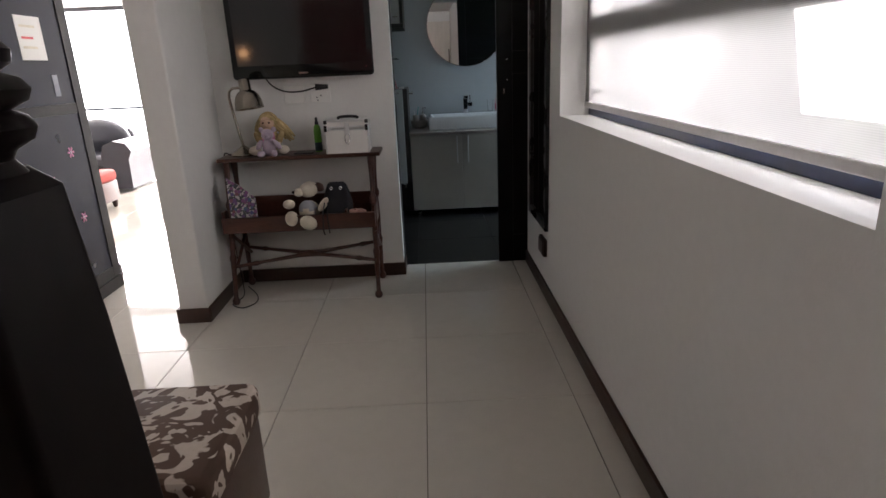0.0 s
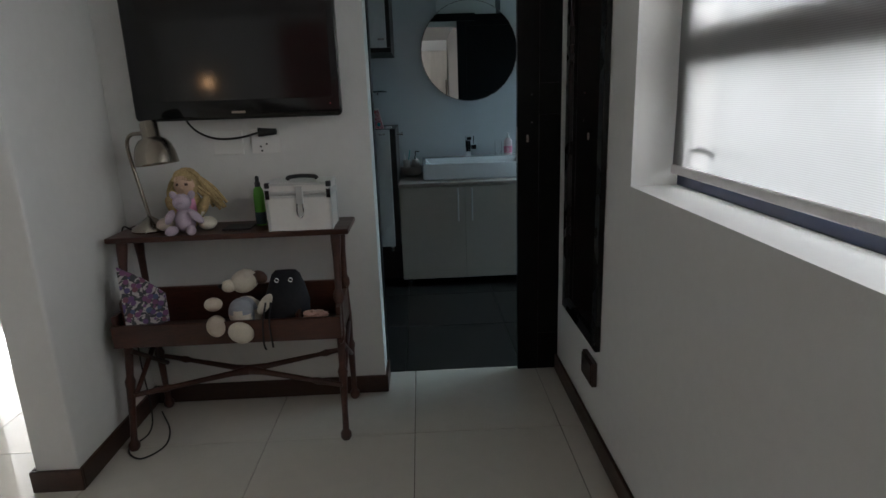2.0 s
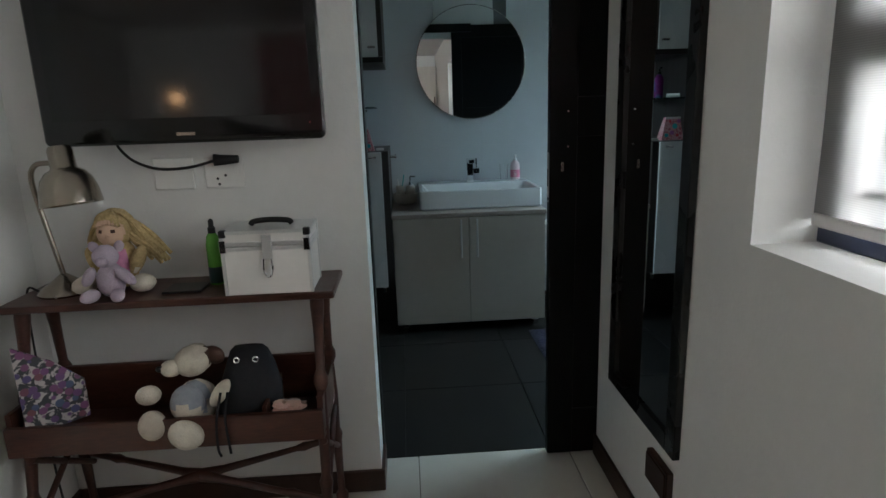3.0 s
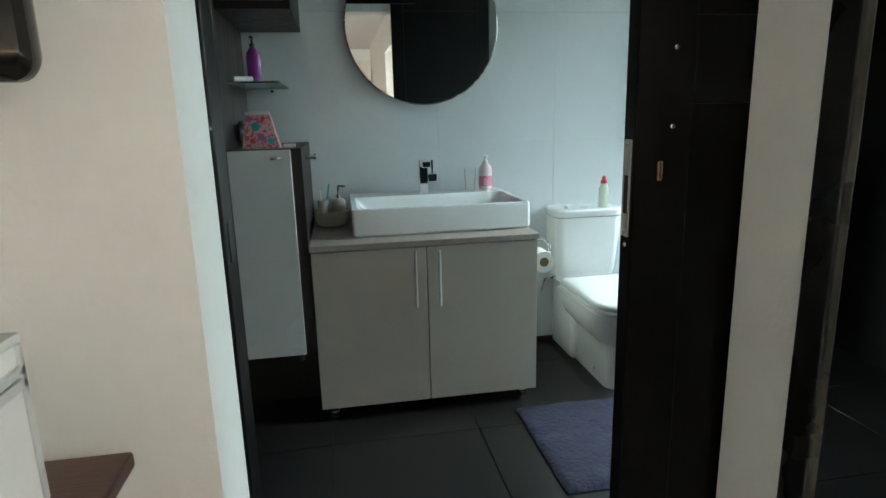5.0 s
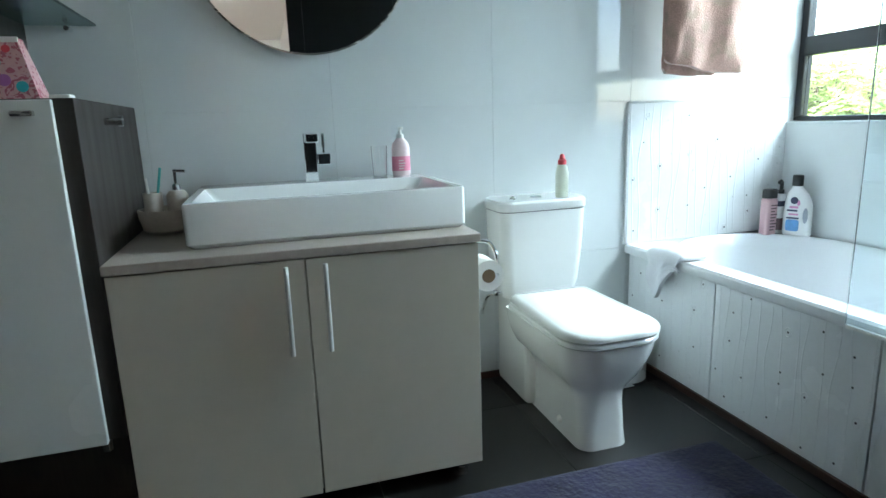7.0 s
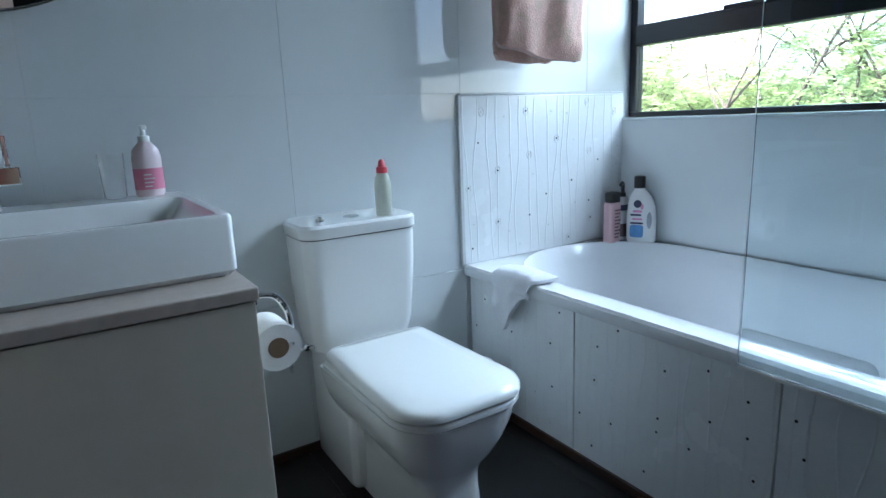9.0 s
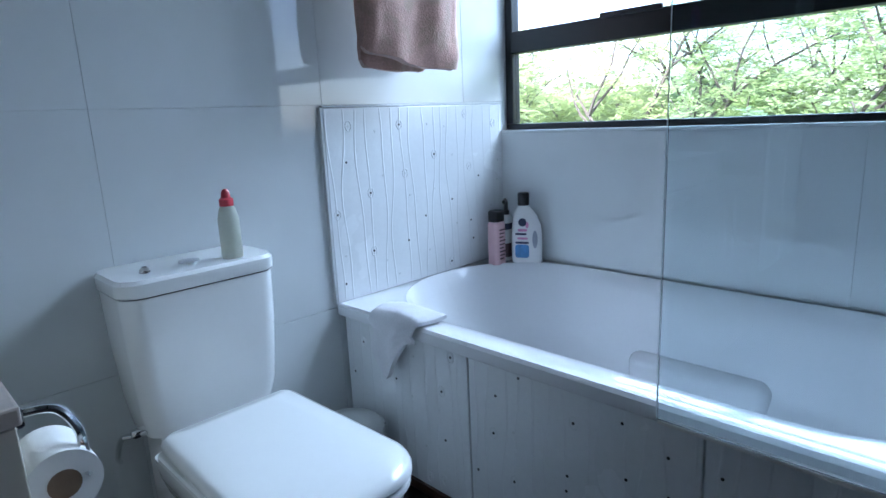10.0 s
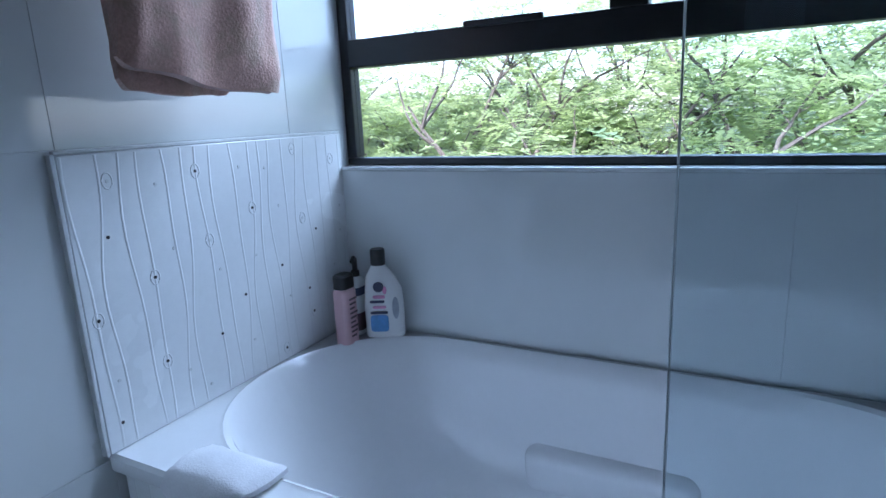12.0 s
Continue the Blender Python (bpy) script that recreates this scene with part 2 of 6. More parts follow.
def blossoms(m, scale):
    """Lays many-coloured petals over a print."""
    n, l = m.node_tree.nodes, m.node_tree.links
    b = n["Principled BSDF"]
    co, v = n.new("ShaderNodeTexCoord"), n.new("ShaderNodeTexVoronoi")
    v.inputs["Scale"].default_value = scale
    l.new(co.outputs["Object"], v.inputs["Vector"])
    sep, hue = n.new("ShaderNodeSeparateColor"), n.new("ShaderNodeCombineColor")
    hue.mode = "HSV"
    l.new(v.outputs["Color"], sep.inputs["Color"])
    turn = n.new("ShaderNodeMapRange")
    turn.inputs["To Min"].default_value, turn.inputs["To Max"].default_value = 0.6, 1.08
    l.new(sep.outputs["Red"], turn.inputs["Value"])
    l.new(turn.outputs["Result"], hue.inputs["Red"])
    hue.inputs["Green"].default_value, hue.inputs["Blue"].default_value = 0.62, 0.20
    cut = n.new("ShaderNodeMapRange")
    cut.inputs["From Min"].default_value, cut.inputs["From Max"].default_value = 0.50, 0.42
    l.new(v.outputs["Distance"], cut.inputs["Value"])
    mx = n.new("ShaderNodeMix")
    mx.data_type = "RGBA"
    l.new(cut.outputs["Result"], mx.inputs["Factor"])
    l.new(b.inputs["Base Color"].links[0].from_socket, mx.inputs["A"])
    l.new(hue.outputs["Color"], mx.inputs["B"])
    l.new(mx.outputs["Result"], b.inputs["Base Color"])


blossoms(M["magazine"], 38)
M["leather"] = surf("dark_grey_leather", (0.030, 0.031, 0.040), 0.38, var=0.2, coarse=6, fine=120, bump=0.0015, bump_scale=120)
M["red_cloth"] = surf("red_upholstery", (0.36, 0.045, 0.03), 0.85, var=0.15, bump=0.001)
M["brown_leather"] = surf("brown_leather", (0.085, 0.040, 0.026), 0.42, var=0.2, coarse=5, fine=120, bump=0.0012, bump_scale=140)
M["ottoman_cloth"] = floral("ottoman_damask", (0.50, 0.42, 0.35), (0.085, 0.045, 0.028), 12, 0.50, 0.54)
M["navy_gloss"] = surf("navy_gloss_panel", (0.007, 0.009, 0.022), 0.30, var=0.15, coarse=1.5, spec=0.15)
M["pink_paper"] = floral("pink_gift_bag", (0.70, 0.40, 0.41), (0.50, 0.12, 0.17), 42, 0.56, 0.60, rough=0.5)
M["pink_bottle"] = surf("pink_lotion", (0.74, 0.26, 0.36), 0.25, var=0.05, coarse=20)
M["clear_plastic"] = surf("milky_plastic", (0.78, 0.80, 0.68), 0.30, var=0.03)
M["clear_plastic"].node_tree.nodes["Principled BSDF"].inputs["Transmission Weight"].default_value = 0.6
M["lotion_clear"] = surf("pale_pink_lotion", (0.80, 0.64, 0.65), 0.25, var=0.05, coarse=20)
M["red_cap"] = surf("red_plastic", (0.65, 0.06, 0.08), 0.35, var=0.05)
M["white_bottle"] = surf("white_bottle", (0.78, 0.78, 0.77), 0.25, var=0.02)
M["label_blue"] = surf("blue_label", (0.07, 0.24, 0.52), 0.4, var=0.2, coarse=30)
M["label_navy"] = surf("navy_label", (0.02, 0.025, 0.07), 0.4, var=0.1)
M["label_pink"] = surf("pink_label", (0.62, 0.25, 0.42), 0.4, var=0.2, coarse=40)
M["shampoo_pink"] = surf("pale_pink_bottle", (0.66, 0.42, 0.44), 0.3, var=0.04)
M["shampoo_brown"] = surf("brown_bottle", (0.11, 0.05, 0.06), 0.3, var=0.05)
M["purple_bottle"] = surf("purple_bottle", (0.30, 0.04, 0.28), 0.25, var=0.2, coarse=20, mix_color=(0.03, 0.18, 0.45), mix_scale=12, mix_amount=0.8)
M["teal_paint"] = surf("teal_print", (0.03, 0.40, 0.45), 0.5, var=0.1)
M["violet_paint"] = surf("violet_print", (0.42, 0.14, 0.40), 0.5, var=0.1)
M["stone"] = surf("soap_set_stone", (0.46, 0.42, 0.37), 0.4, var=0.12, coarse=25, fine=90)
M["bark"] = surf("bark", (0.10, 0.085, 0.07), 0.9, var=0.35, coarse=8, fine=60, bump=0.01, bump_scale=25)
M["curtain"] = floral("pink_print_curtain", (0.74, 0.58, 0.52), (0.62, 0.15, 0.17), 9, 0.50, 0.54)
M["pale_wood"] = surf("pale_wood_door", (0.70, 0.65, 0.58), 0.45, var=0.12, coarse=3, fine=40, stretch=(5, 5, 0.6))
M["bin_white"] = surf("white_enamel", (0.72, 0.73, 0.72), 0.25, var=0.02)
M["lawn"] = surf("lawn", (0.06, 0.09, 0.03), 0.95, var=0.4, coarse=1.0, fine=20)
M["outer"] = surf("outer_render", (0.66, 0.63, 0.58), 0.85, var=0.08, coarse=2, bump=0.002)


def leaf_material():
    m = surf("acacia_leaf", (0.15, 0.20, 0.085), 0.5, var=0.4, coarse=1.2, fine=9)
    n, l = m.node_tree.nodes, m.node_tree.links
    b = n["Principled BSDF"]
    t, x = n.new("ShaderNodeBsdfTranslucent"), n.new("ShaderNodeMixShader")
    t.inputs["Color"].default_value = (0.55, 0.68, 0.32, 1)
    x.inputs["Fac"].default_value = 0.5
    l.new(b.outputs[0], x.inputs[1])
    l.new(t.outputs[0], x.inputs[2])
    l.new(x.outputs[0], n["Material Output"].inputs["Surface"])
    return m


M["leaf"] = leaf_material()


def glow(name, color, strength):
    m = bpy.data.materials.new(name)
    m.use_nodes = True
    b = m.node_tree.nodes["Principled BSDF"]
    b.inputs["Base Color"].default_value = (0.8, 0.8, 0.8, 1)
    b.inputs["Emission Color"].default_value = (*color, 1)
    b.inputs["Emission Strength"].default_value = strength
    return m


M["bulb"] = glow("warm_bulb", (1.0, 0.55, 0.25), 9.0)
M["haze"] = glow("bright_sky_haze", (1.0, 1.0, 1.0), 1.2)


# ---- mesh helpers ----
BOXED = set()


def bx(lo, hi, bevel=0.0, seg=2, bm=None):
    bm = bm or bmesh.new()
    BOXED.add(id(bm))
    made = bmesh.ops.create_cube(bm, size=1.0)["verts"]
    lo, hi = Vector(lo), Vector(hi)
    for v in made:
        v.co = Vector([(lo[i] + hi[i]) / 2 + v.co[i] * (hi[i] - lo[i]) for i in range(3)])
    if bevel:
        edges = list({e for v in made for e in v.link_edges})
        bmesh.ops.bevel(bm, geom=edges, offset=bevel, segments=seg, affect="EDGES", profile=0.5)
    return bm


def lathe(profile, at=(0, 0, 0), seg=20, bm=None, axis=(0, 0, 1), squash=(1, 1)):
    """A turned solid from (radius, height) pairs along an axis."""
    bm = bm or bmesh.new()
    turn = Vector((0, 0, 1)).rotation_difference(Vector(axis)).to_matrix()
    rings = []
    for r, h in profile:
        rings.append([bm.verts.new(Vector(at) + turn @ Vector((max(r, 1e-4) * squash[0] * math.cos(2 * math.pi * k / seg),
                                                              max(r, 1e-4) * squash[1] * math.sin(2 * math.pi * k / seg), h))) for k in range(seg)])
    for a, b in zip(rings, rings[1:]):
        for k in range(seg):
            bm.faces.new((a[k], a[(k + 1) % seg], b[(k + 1) % seg], b[k]))
    bm.faces.new(rings[0][::-1])
    bm.faces.new(rings[-1])
    return bm


def rod(a, b, r, r2=None, seg=14, bm=None):
    a, b = Vector(a), Vector(b)
    return lathe([(r, 0), (r if r2 is None else r2, (b - a).length)], a, seg, bm, (b - a).normalized())


def tube(points, r, seg=8, bm=None):
    """A round cable or bar through points."""
    bm = bm or bmesh.new()
    pts = [Vector(p) for p in points]
    rings, up = [], Vector((0.31, 0.17, 0.93)).normalized()
    for i, p in enumerate(pts):
        d = (pts[min(i + 1, len(pts) - 1)] - pts[max(i - 1, 0)]).normalized()
        s = d.cross(up).normalized()
        u = s.cross(d)
        rings.append([bm.verts.new(p + r * (math.cos(2 * math.pi * k / seg) * s + math.sin(2 * math.pi * k / seg) * u)) for k in range(seg)])
    for a, b in zip(rings, rings[1:]):
        for k in range(seg):
            bm.faces.new((a[k], a[(k + 1) % seg], b[(k + 1) % seg], b[k]))
    bm.faces.new(rings[0][::-1])
    bm.faces.new(rings[-1])
    return bm


def smooth_path(points, n=8):
    """Catmull-Rom points through the given ones."""
    p = [Vector(q) for q in points]
    p = [2 * p[0] - p[1], *p, 2 * p[-1] - p[-2]]
    out = []
    for i in range(1, len(p) - 2):
        for k in range(n):
            t = k / n
            out.append(0.5 * (2 * p[i] + (p[i + 1] - p[i - 1]) * t + (2 * p[i - 1] - 5 * p[i] + 4 * p[i + 1] - p[i + 2]) * t * t
                              + (3 * p[i] - p[i - 1] - 3 * p[i + 1] + p[i + 2]) * t ** 3))
    return out + [p[-2]]


def blob(center, radii, bm=None, seg=16, rough=0.0, turn=(0, 0, 0)):
    """A soft ball; rough gives it an uneven surface."""
    bm = bm or bmesh.new()
    made = bmesh.ops.create_uvsphere(bm, u_segments=seg, v_segments=max(8, seg * 2 // 3), radius=1.0)["verts"]
    rot = Euler([radians(a) for a in turn]).to_matrix()
    for v in made:
        k = 1 + rough * noise.noise(v.co * 3 + Vector(center) * 7)
        v.co = Vector(center) + rot @ Vector([v.co[i] * radii[i] * k for i in range(3)])
    return bm


def loft(rings, bm=None, cap=True):
    """A skin over closed rings with the same number of points."""
    bm = bm or bmesh.new()
    rs = [[bm.verts.new(p) for p in ring] for ring in rings]
    n = len(rs[0])
    for a, b in zip(rs, rs[1:]):
        for k in range(n):
            bm.faces.new((a[k], a[(k + 1) % n], b[(k + 1) % n], b[k]))
    if cap:
        bm.faces.new(rs[0][::-1])
        bm.faces.new(rs[-1])
    return bm


def round_rect(x0, y0, x1, y1, z, r, seg=6, power=None):
    out = []
    for cx, cy, a0 in ((x1 - r, y1 - r, 0), (x0 + r, y1 - r, 90), (x0 + r, y0 + r, 180), (x1 - r, y0 + r, 270)):
        for k in range(seg + 1):
            a = radians(a0 + 90 * k / seg)
            out.append(Vector((cx + r * math.cos(a), cy + r * math.sin(a), z)))
    return out


def thing(name, at, label, category, group="", kind=""):
    ob = new(name)
    ob.location = at
    ob.empty_display_size = 0.05
    return tagged(ob, label, category, group, kind)


def origin_of(ob):
    p = Vector((0, 0, 0))
    while ob:
        p = p + ob.location
        ob = ob.parent
    return p


def part(name, bm, material, parent=None, label="", flat=False):
    """Links a bmesh, given in the world's metres, as one mesh object under a thing or part."""
    if parent:
        bm.transform(Matrix.Translation(-origin_of(parent)))
    bmesh.ops.recalc_face_normals(bm, faces=bm.faces)
    me = bpy.data.meshes.new(name)
    boxed = id(bm) in BOXED
    BOXED.discard(id(bm))
    bm.to_mesh(me)
    bm.free()
    if not flat:
        me.shade_smooth()
        me.set_sharp_from_angle(angle=radians(20 if boxed else 40))
    me.materials.append(M[material] if isinstance(material, str) else material)
    ob = new(name, me)
    ob.parent = parent
    if label:
        ob["label"] = label
    return ob


def paint(ob, material, center, radius):
    """Gives the faces within a radius of a place another cloth."""
    me = ob.data
    me.materials.append(M[material])
    for p in me.polygons:
        if (p.center - Vector(center)).length < radius:
            p.material_index = len(me.materials) - 1
    return ob


def solid(name, bm, material, label, category, group="", kind=""):
    return tagged(part(name, bm, material), label, category, group, kind)


def structure(name, boxes, material, label, category="wall", bevel=0.0):
    bm = bmesh.new()
    for lo, hi in boxes:
        bx(lo, hi, bevel, 2, bm)
    return tagged(part(name, bm, material), label, category, kind="structure")


# ---- plan ----
RIGHT, TV_Y, DOOR_L, BATH_S, BATH_N, BATH_E, BATH_W = 0.678, 3.85, -0.19, 3.992, 6.13, 2.585, -1.25
STUB_L, STUB_R, STUB_Y, ROOF, BACK, FAR = -1.45, -1.29, 3.205, 2.55, -2.6, 9.6
WIN = (0.90, 3.05, 1.084, 2.12)      # hall window: y, y, z, z
BWIN = (4.30, 6.125, 1.035, 2.15)    # bathroom window
PITCH = 0.620

structure("wall_east", [((RIGHT, BACK, -0.05), (0.92, WIN[0], ROOF)), ((RIGHT, WIN[1], -0.05), (0.92, BATH_S, ROOF)),
                        ((RIGHT, WIN[0], -0.05), (0.92, WIN[1], WIN[2])), ((RIGHT, WIN[0], WIN[3]), (0.92, WIN[1], ROOF))],
          "wall", "plain off-white painted wall with a deep window opening")
structure("wall_tv", [((STUB_R, TV_Y, -0.05), (DOOR_L, 4.02, ROOF)), ((DOOR_L, TV_Y, 2.12), (RIGHT, 3.99, ROOF))],
          "wall", "white painted wall behind the television, beside the bathroom doorway")
structure("wall_stub", [((STUB_L, STUB_Y, -0.05), (STUB_R, 6.2, ROOF))], "wall", "white painted end wall between hall and living room", bevel=0.012)
# dark tone chosen to lower bounced light on bath panel and vanity
structure("wall_bath_south", [((0.92, 3.85, -0.05), (2.69, BATH_S, ROOF)), ((STUB_R, 4.024, -0.05), (DOOR_L - 0.03, 4.09, ROOF))], "low_bounce_tile", "bathroom wall beside the door, toned dark to cut bounced light")
structure("wall_bath_north", [((STUB_R, BATH_N, -0.05), (2.69, 6.33, ROOF))], "tile_grout", "bathroom wall behind vanity, toilet and bath")
# dark as glimpsed in the hall mirror; the tone also keeps bounced light low
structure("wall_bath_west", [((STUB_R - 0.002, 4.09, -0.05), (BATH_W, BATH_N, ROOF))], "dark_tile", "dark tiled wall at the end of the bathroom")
structure("wall_bath_east", [((BATH_E, BATH_S, -0.05), (2.69, BATH_N, BWIN[2] - 0.012)), ((BATH_E, BATH_S, BWIN[2] - 0.012), (2.69, BWIN[0], ROOF)),
                             ((BATH_E, BWIN[0], BWIN[3]), (2.69, BATH_N, ROOF))], "white_tile", "white tiled wall below the bathroom window")
structure("wall_back", [((-3.6, BACK - 0.2, -0.05), (0.92, BACK, ROOF))], "wall", "off-white bedroom wall behind the bed")
structure("wall_west", [((-3.8, BACK - 0.2, -0.05), (-3.6, 2.3, ROOF)), ((-8.2, 2.1, -0.05), (-3.6, 2.3, ROOF)), ((-8.2, 2.3, -0.05), (-8.0, FAR, ROOF))], "wall", "off-white wall closing the room")
structure("wall_pier", [((-2.7, 4.0, -0.05), (-2.245, 4.12, ROOF))], "wall", "white wall end beside the dark cabinet", bevel=0.01)
structure("wall_living_north", [((-8.2, FAR, -0.05), (-7.2, FAR + 0.2, ROOF)), ((-2.2, FAR, -0.05), (STUB_L, FAR + 0.2, ROOF)),
                                ((-7.2, FAR, -0.05), (-2.2, FAR + 0.2, 0.12)), ((-7.2, FAR, 2.4), (-2.2, FAR + 0.2, ROOF)),
                                ((STUB_L, 6.2, -0.05), (STUB_R, FAR + 0.2, ROOF))], "wall", "living room wall with a wide glazed opening")
structure("ceiling", [((-8.2, BACK - 0.2, ROOF), (2.75, FAR + 0.2, ROOF + 0.12))], "ceiling", "plain white painted ceiling", "ceiling")


def skirting(name, lo, hi):
    return tagged(part(name, bx(lo, hi, 0.005, 2), "skirting"), "dark brown wooden skirting board", "skirting", kind="structure")


skirting("baseboard", (RIGHT - 0.015, BACK, 0), (RIGHT - 0.0005, BATH_S, 0.088))
skirting("baseboard", (STUB_R + 0.015, TV_Y - 0.015, 0), (DOOR_L + 0.014, TV_Y - 0.0005, 0.088))
skirting("baseboard", (DOOR_L + 0.0005, TV_Y - 0.0005, 0), (DOOR_L + 0.014, 4.02, 0.088))
skirting("baseboard", (STUB_L - 0.015, STUB_Y - 0.015, 0), (STUB_R + 0.015, STUB_Y - 0.0005, 0.088))
skirting("baseboard", (STUB_R + 0.0005, STUB_Y - 0.0005, 0), (STUB_R + 0.015, TV_Y - 0.0005, 0.088))
skirting("baseboard", (STUB_L - 0.015, STUB_Y - 0.0005, 0), (STUB_L - 0.0005, 6.2, 0.088))
skirting("baseboard", (-2.7, 4.12, 0), (-2.23, 4.135, 0.088))
skirting("baseboard", (-2.245, 3.985, 0), (-2.23, 4.12, 0.088))
tagged(part("trim", bx((-0.2, 6.113, 0), (1.75, 6.126, 0.03), 0.003), "skirting"), "low dark skirting at the foot of the tiled wall", "skirting", kind="structure")
tagged(part("trim", bx((1.757, 4.43, 0), (1.769, 6.125, 0.03), 0.003), "skirting"), "dark strip at the foot of the bath panel", "skirting", kind="structure")

# ---- hall window ----
def hall_window():
    y0, y1, z0, z1 = WIN
    win = thing("window_1", (0.86, (y0 + y1) / 2, z0), "wide hall window in dark navy aluminium behind a white roller blind", "window", kind="structure")
    bar = lambda a, b, c, d, n="frame_bar", m="window_navy": part(n, bx((0.822, a, c), (0.870, b, d), 0.004), m, win)
    bar(y0, y1, z0, z0 + 0.038)
    bar(y0, y1, z1 - 0.05, z1)
    bar(y0, y0 + 0.05, z0 + 0.05, z1 - 0.05)
    bar(y1 - 0.09, y1, z0 + 0.05, z1 - 0.05, m="window_white")
    bar(y0 + 0.05, y1 - 0.09, 1.44, 1.54, "transom", "window_white")
    for a, b in ((y0 + 0.05, y1 - 0.09),):
        pane = part("pane", bx((0.845, a, z0 + 0.05), (0.849, b, 1.44)), "glass", win)
        pane.visible_shadow = False
    pane = part("pane", bx((0.845, y0 + 0.05, 1.54), (0.849, y1 - 0.09, z1 - 0.05)), "glass", win)
    pane.visible_shadow = False
    stay = part("window_stay", tube(smooth_path([(0.822, 2.93, 1.20), (0.812, 2.86, 1.21), (0.812, 2.78, 1.2)], 4), 0.007), "plastic_black", win)
    return win


def roller_blind():
    y0, y1, z0, z1 = WIN[0] + 0.03, WIN[1] - 0.015, 1.145, WIN[3]
    b = thing("roller_blind", (0.80, (y0 + y1) / 2, z0), "white translucent roller blind drawn almost to the sill", "blind")
    bm, rows, cols = bmesh.new(), 24, 30
    grid = [[bm.verts.new((0.80 + 0.004 * noise.noise(Vector((i * 0.2, j * 0.15, 1.7))), y0 + (y1 - y0) * i / cols, z0 + (z1 - z0) * j / rows)) for j in range(rows + 1)] for i in range(cols + 1)]
    for i in range(cols):
        for j in range(rows):
            bm.faces.new((grid[i][j], grid[i + 1][j], grid[i + 1][j + 1], grid[i][j + 1]))
    part("cloth", bm, "blind", b)
    part("bottom_bar", bx((0.794, y0, z0 - 0.022), (0.808, y1, z0 + 0.006), 0.005), "blind_bar", b, "grey cloth-covered bottom bar")
    part("roller", rod((0.80, y0, z1 - 0.03), (0.80, y1, z1 - 0.03), 0.024), "blind_bar", b)
    return b


hall_window()
roller_blind()


def bathroom_window():
    y0, y1, z0, z1 = BWIN
    x0, x1 = 2.632, 2.68
    win = thing("window_2", (x0, (y0 + y1) / 2, z0), "black aluminium bathroom window looking into trees", "window", kind="structure")
    bar = lambda a, b, c, d, n="frame_bar", p=0.0: part(n, bx((x0 - p, a, c), (x1, b, d), 0.004), "window_black", win)
    bar(y0, y1, z0, z0 + 0.022)
    bar(y0, y1, z1 - 0.03, z1)
    bar(y1 - 0.035, y1, z0 + 0.022, z1 - 0.03)
    bar(y0, y0 + 0.035, z0 + 0.022, z1 - 0.03)
    bar(y0 + 0.035, y1 - 0.035, 1.325, 1.405, "transom", 0.008)
    bar(5.232, 5.322, 1.405, z1 - 0.03, "mullion", 0.004)
    part("window_stay", bx((x0 - 0.022, 5.48, 1.398), (x0 - 0.008, 5.70, 1.416), 0.004), "window_black", win, "black casement stay")
    for a, b, c, d in ((y0 + 0.035, y1 - 0.035, z0 + 0.022, 1.325), (y0 + 0.035, 5.232, 1.405, z1 - 0.03), (5.322, y1 - 0.035, 1.405, z1 - 0.03)):
        pane = part("pane", bx((x0 + 0.02, a, c), (x0 + 0.024, b, d)), "glass", win)
        pane.visible_shadow = False
    part("window_sill", bx((BATH_E - 0.007, y0, z0 - 0.012), (2.70, y1, z0 - 0.0005), 0.002), "white_tile", win, "narrow white tiled sill")
    return win


bathroom_window()


def living_window():
    win = thing("window_3", (-4.7, FAR + 0.05, 0.12), "wide glazed balcony opening with a black railing outside", "window", kind="structure")
    for x in (-7.2, -2.26):
        part("frame_bar", bx((x, FAR + 0.06, 0.12), (x + 0.06, FAR + 0.12, 2.4), 0.004), "window_black", win)
    part("top_bar", bx((-7.14, FAR + 0.06, 2.34), (-2.26, FAR + 0.12, 2.4), 0.004), "window_black", win)
    return win


living_window()


def balcony_rail():
    rail = thing("balcony_railing", (-4.7, FAR + 0.5, 0), "black steel balcony railing against bright daylight", "railing")
    part("top_rail", bx((-7.2, FAR + 0.48, 0.88), (-2.2, FAR + 0.52, 0.915), 0.004), "window_black", rail)
    part("bottom_rail", bx((-7.2, FAR + 0.485, 0.02), (-2.2, FAR + 0.515, 0.05), 0.004), "window_black", rail)
    k = -7.1
    while k < -2.2:
        part("baluster", rod((k, FAR + 0.5, 0.05), (k, FAR + 0.5, 0.88), 0.007, seg=6), "window_black", rail)
        k += 0.14
    return rail


balcony_rail()
structure("balcony_slab", [((-8.2, FAR + 0.2, -0.15), (-1.29, 10.9, 0.02))], "outer", "pale concrete balcony slab", "balcony")

# ---- doorway and sliding door ----
part_frame = thing("door_frame", (DOOR_L, 4.05, 0), "black wooden door frame of the bathroom", "door frame", kind="structure")
part("jamb", bx((DOOR_L - 0.03, 4.0205, 0), (DOOR_L + 0.006, 4.105, 2.12), 0.004), "black_wood", part_frame)
part("head", bx((DOOR_L + 0.006, 4.0405, 2.17), (RIGHT, 4.065, 2.25), 0.003), "black_wood", part_frame)
part("strike_plate", bx((DOOR_L + 0.0055, 4.045, 1.05), (DOOR_L + 0.008, 4.075, 1.115), 0.001), "plastic_black", part_frame, "dark lock strike plate")


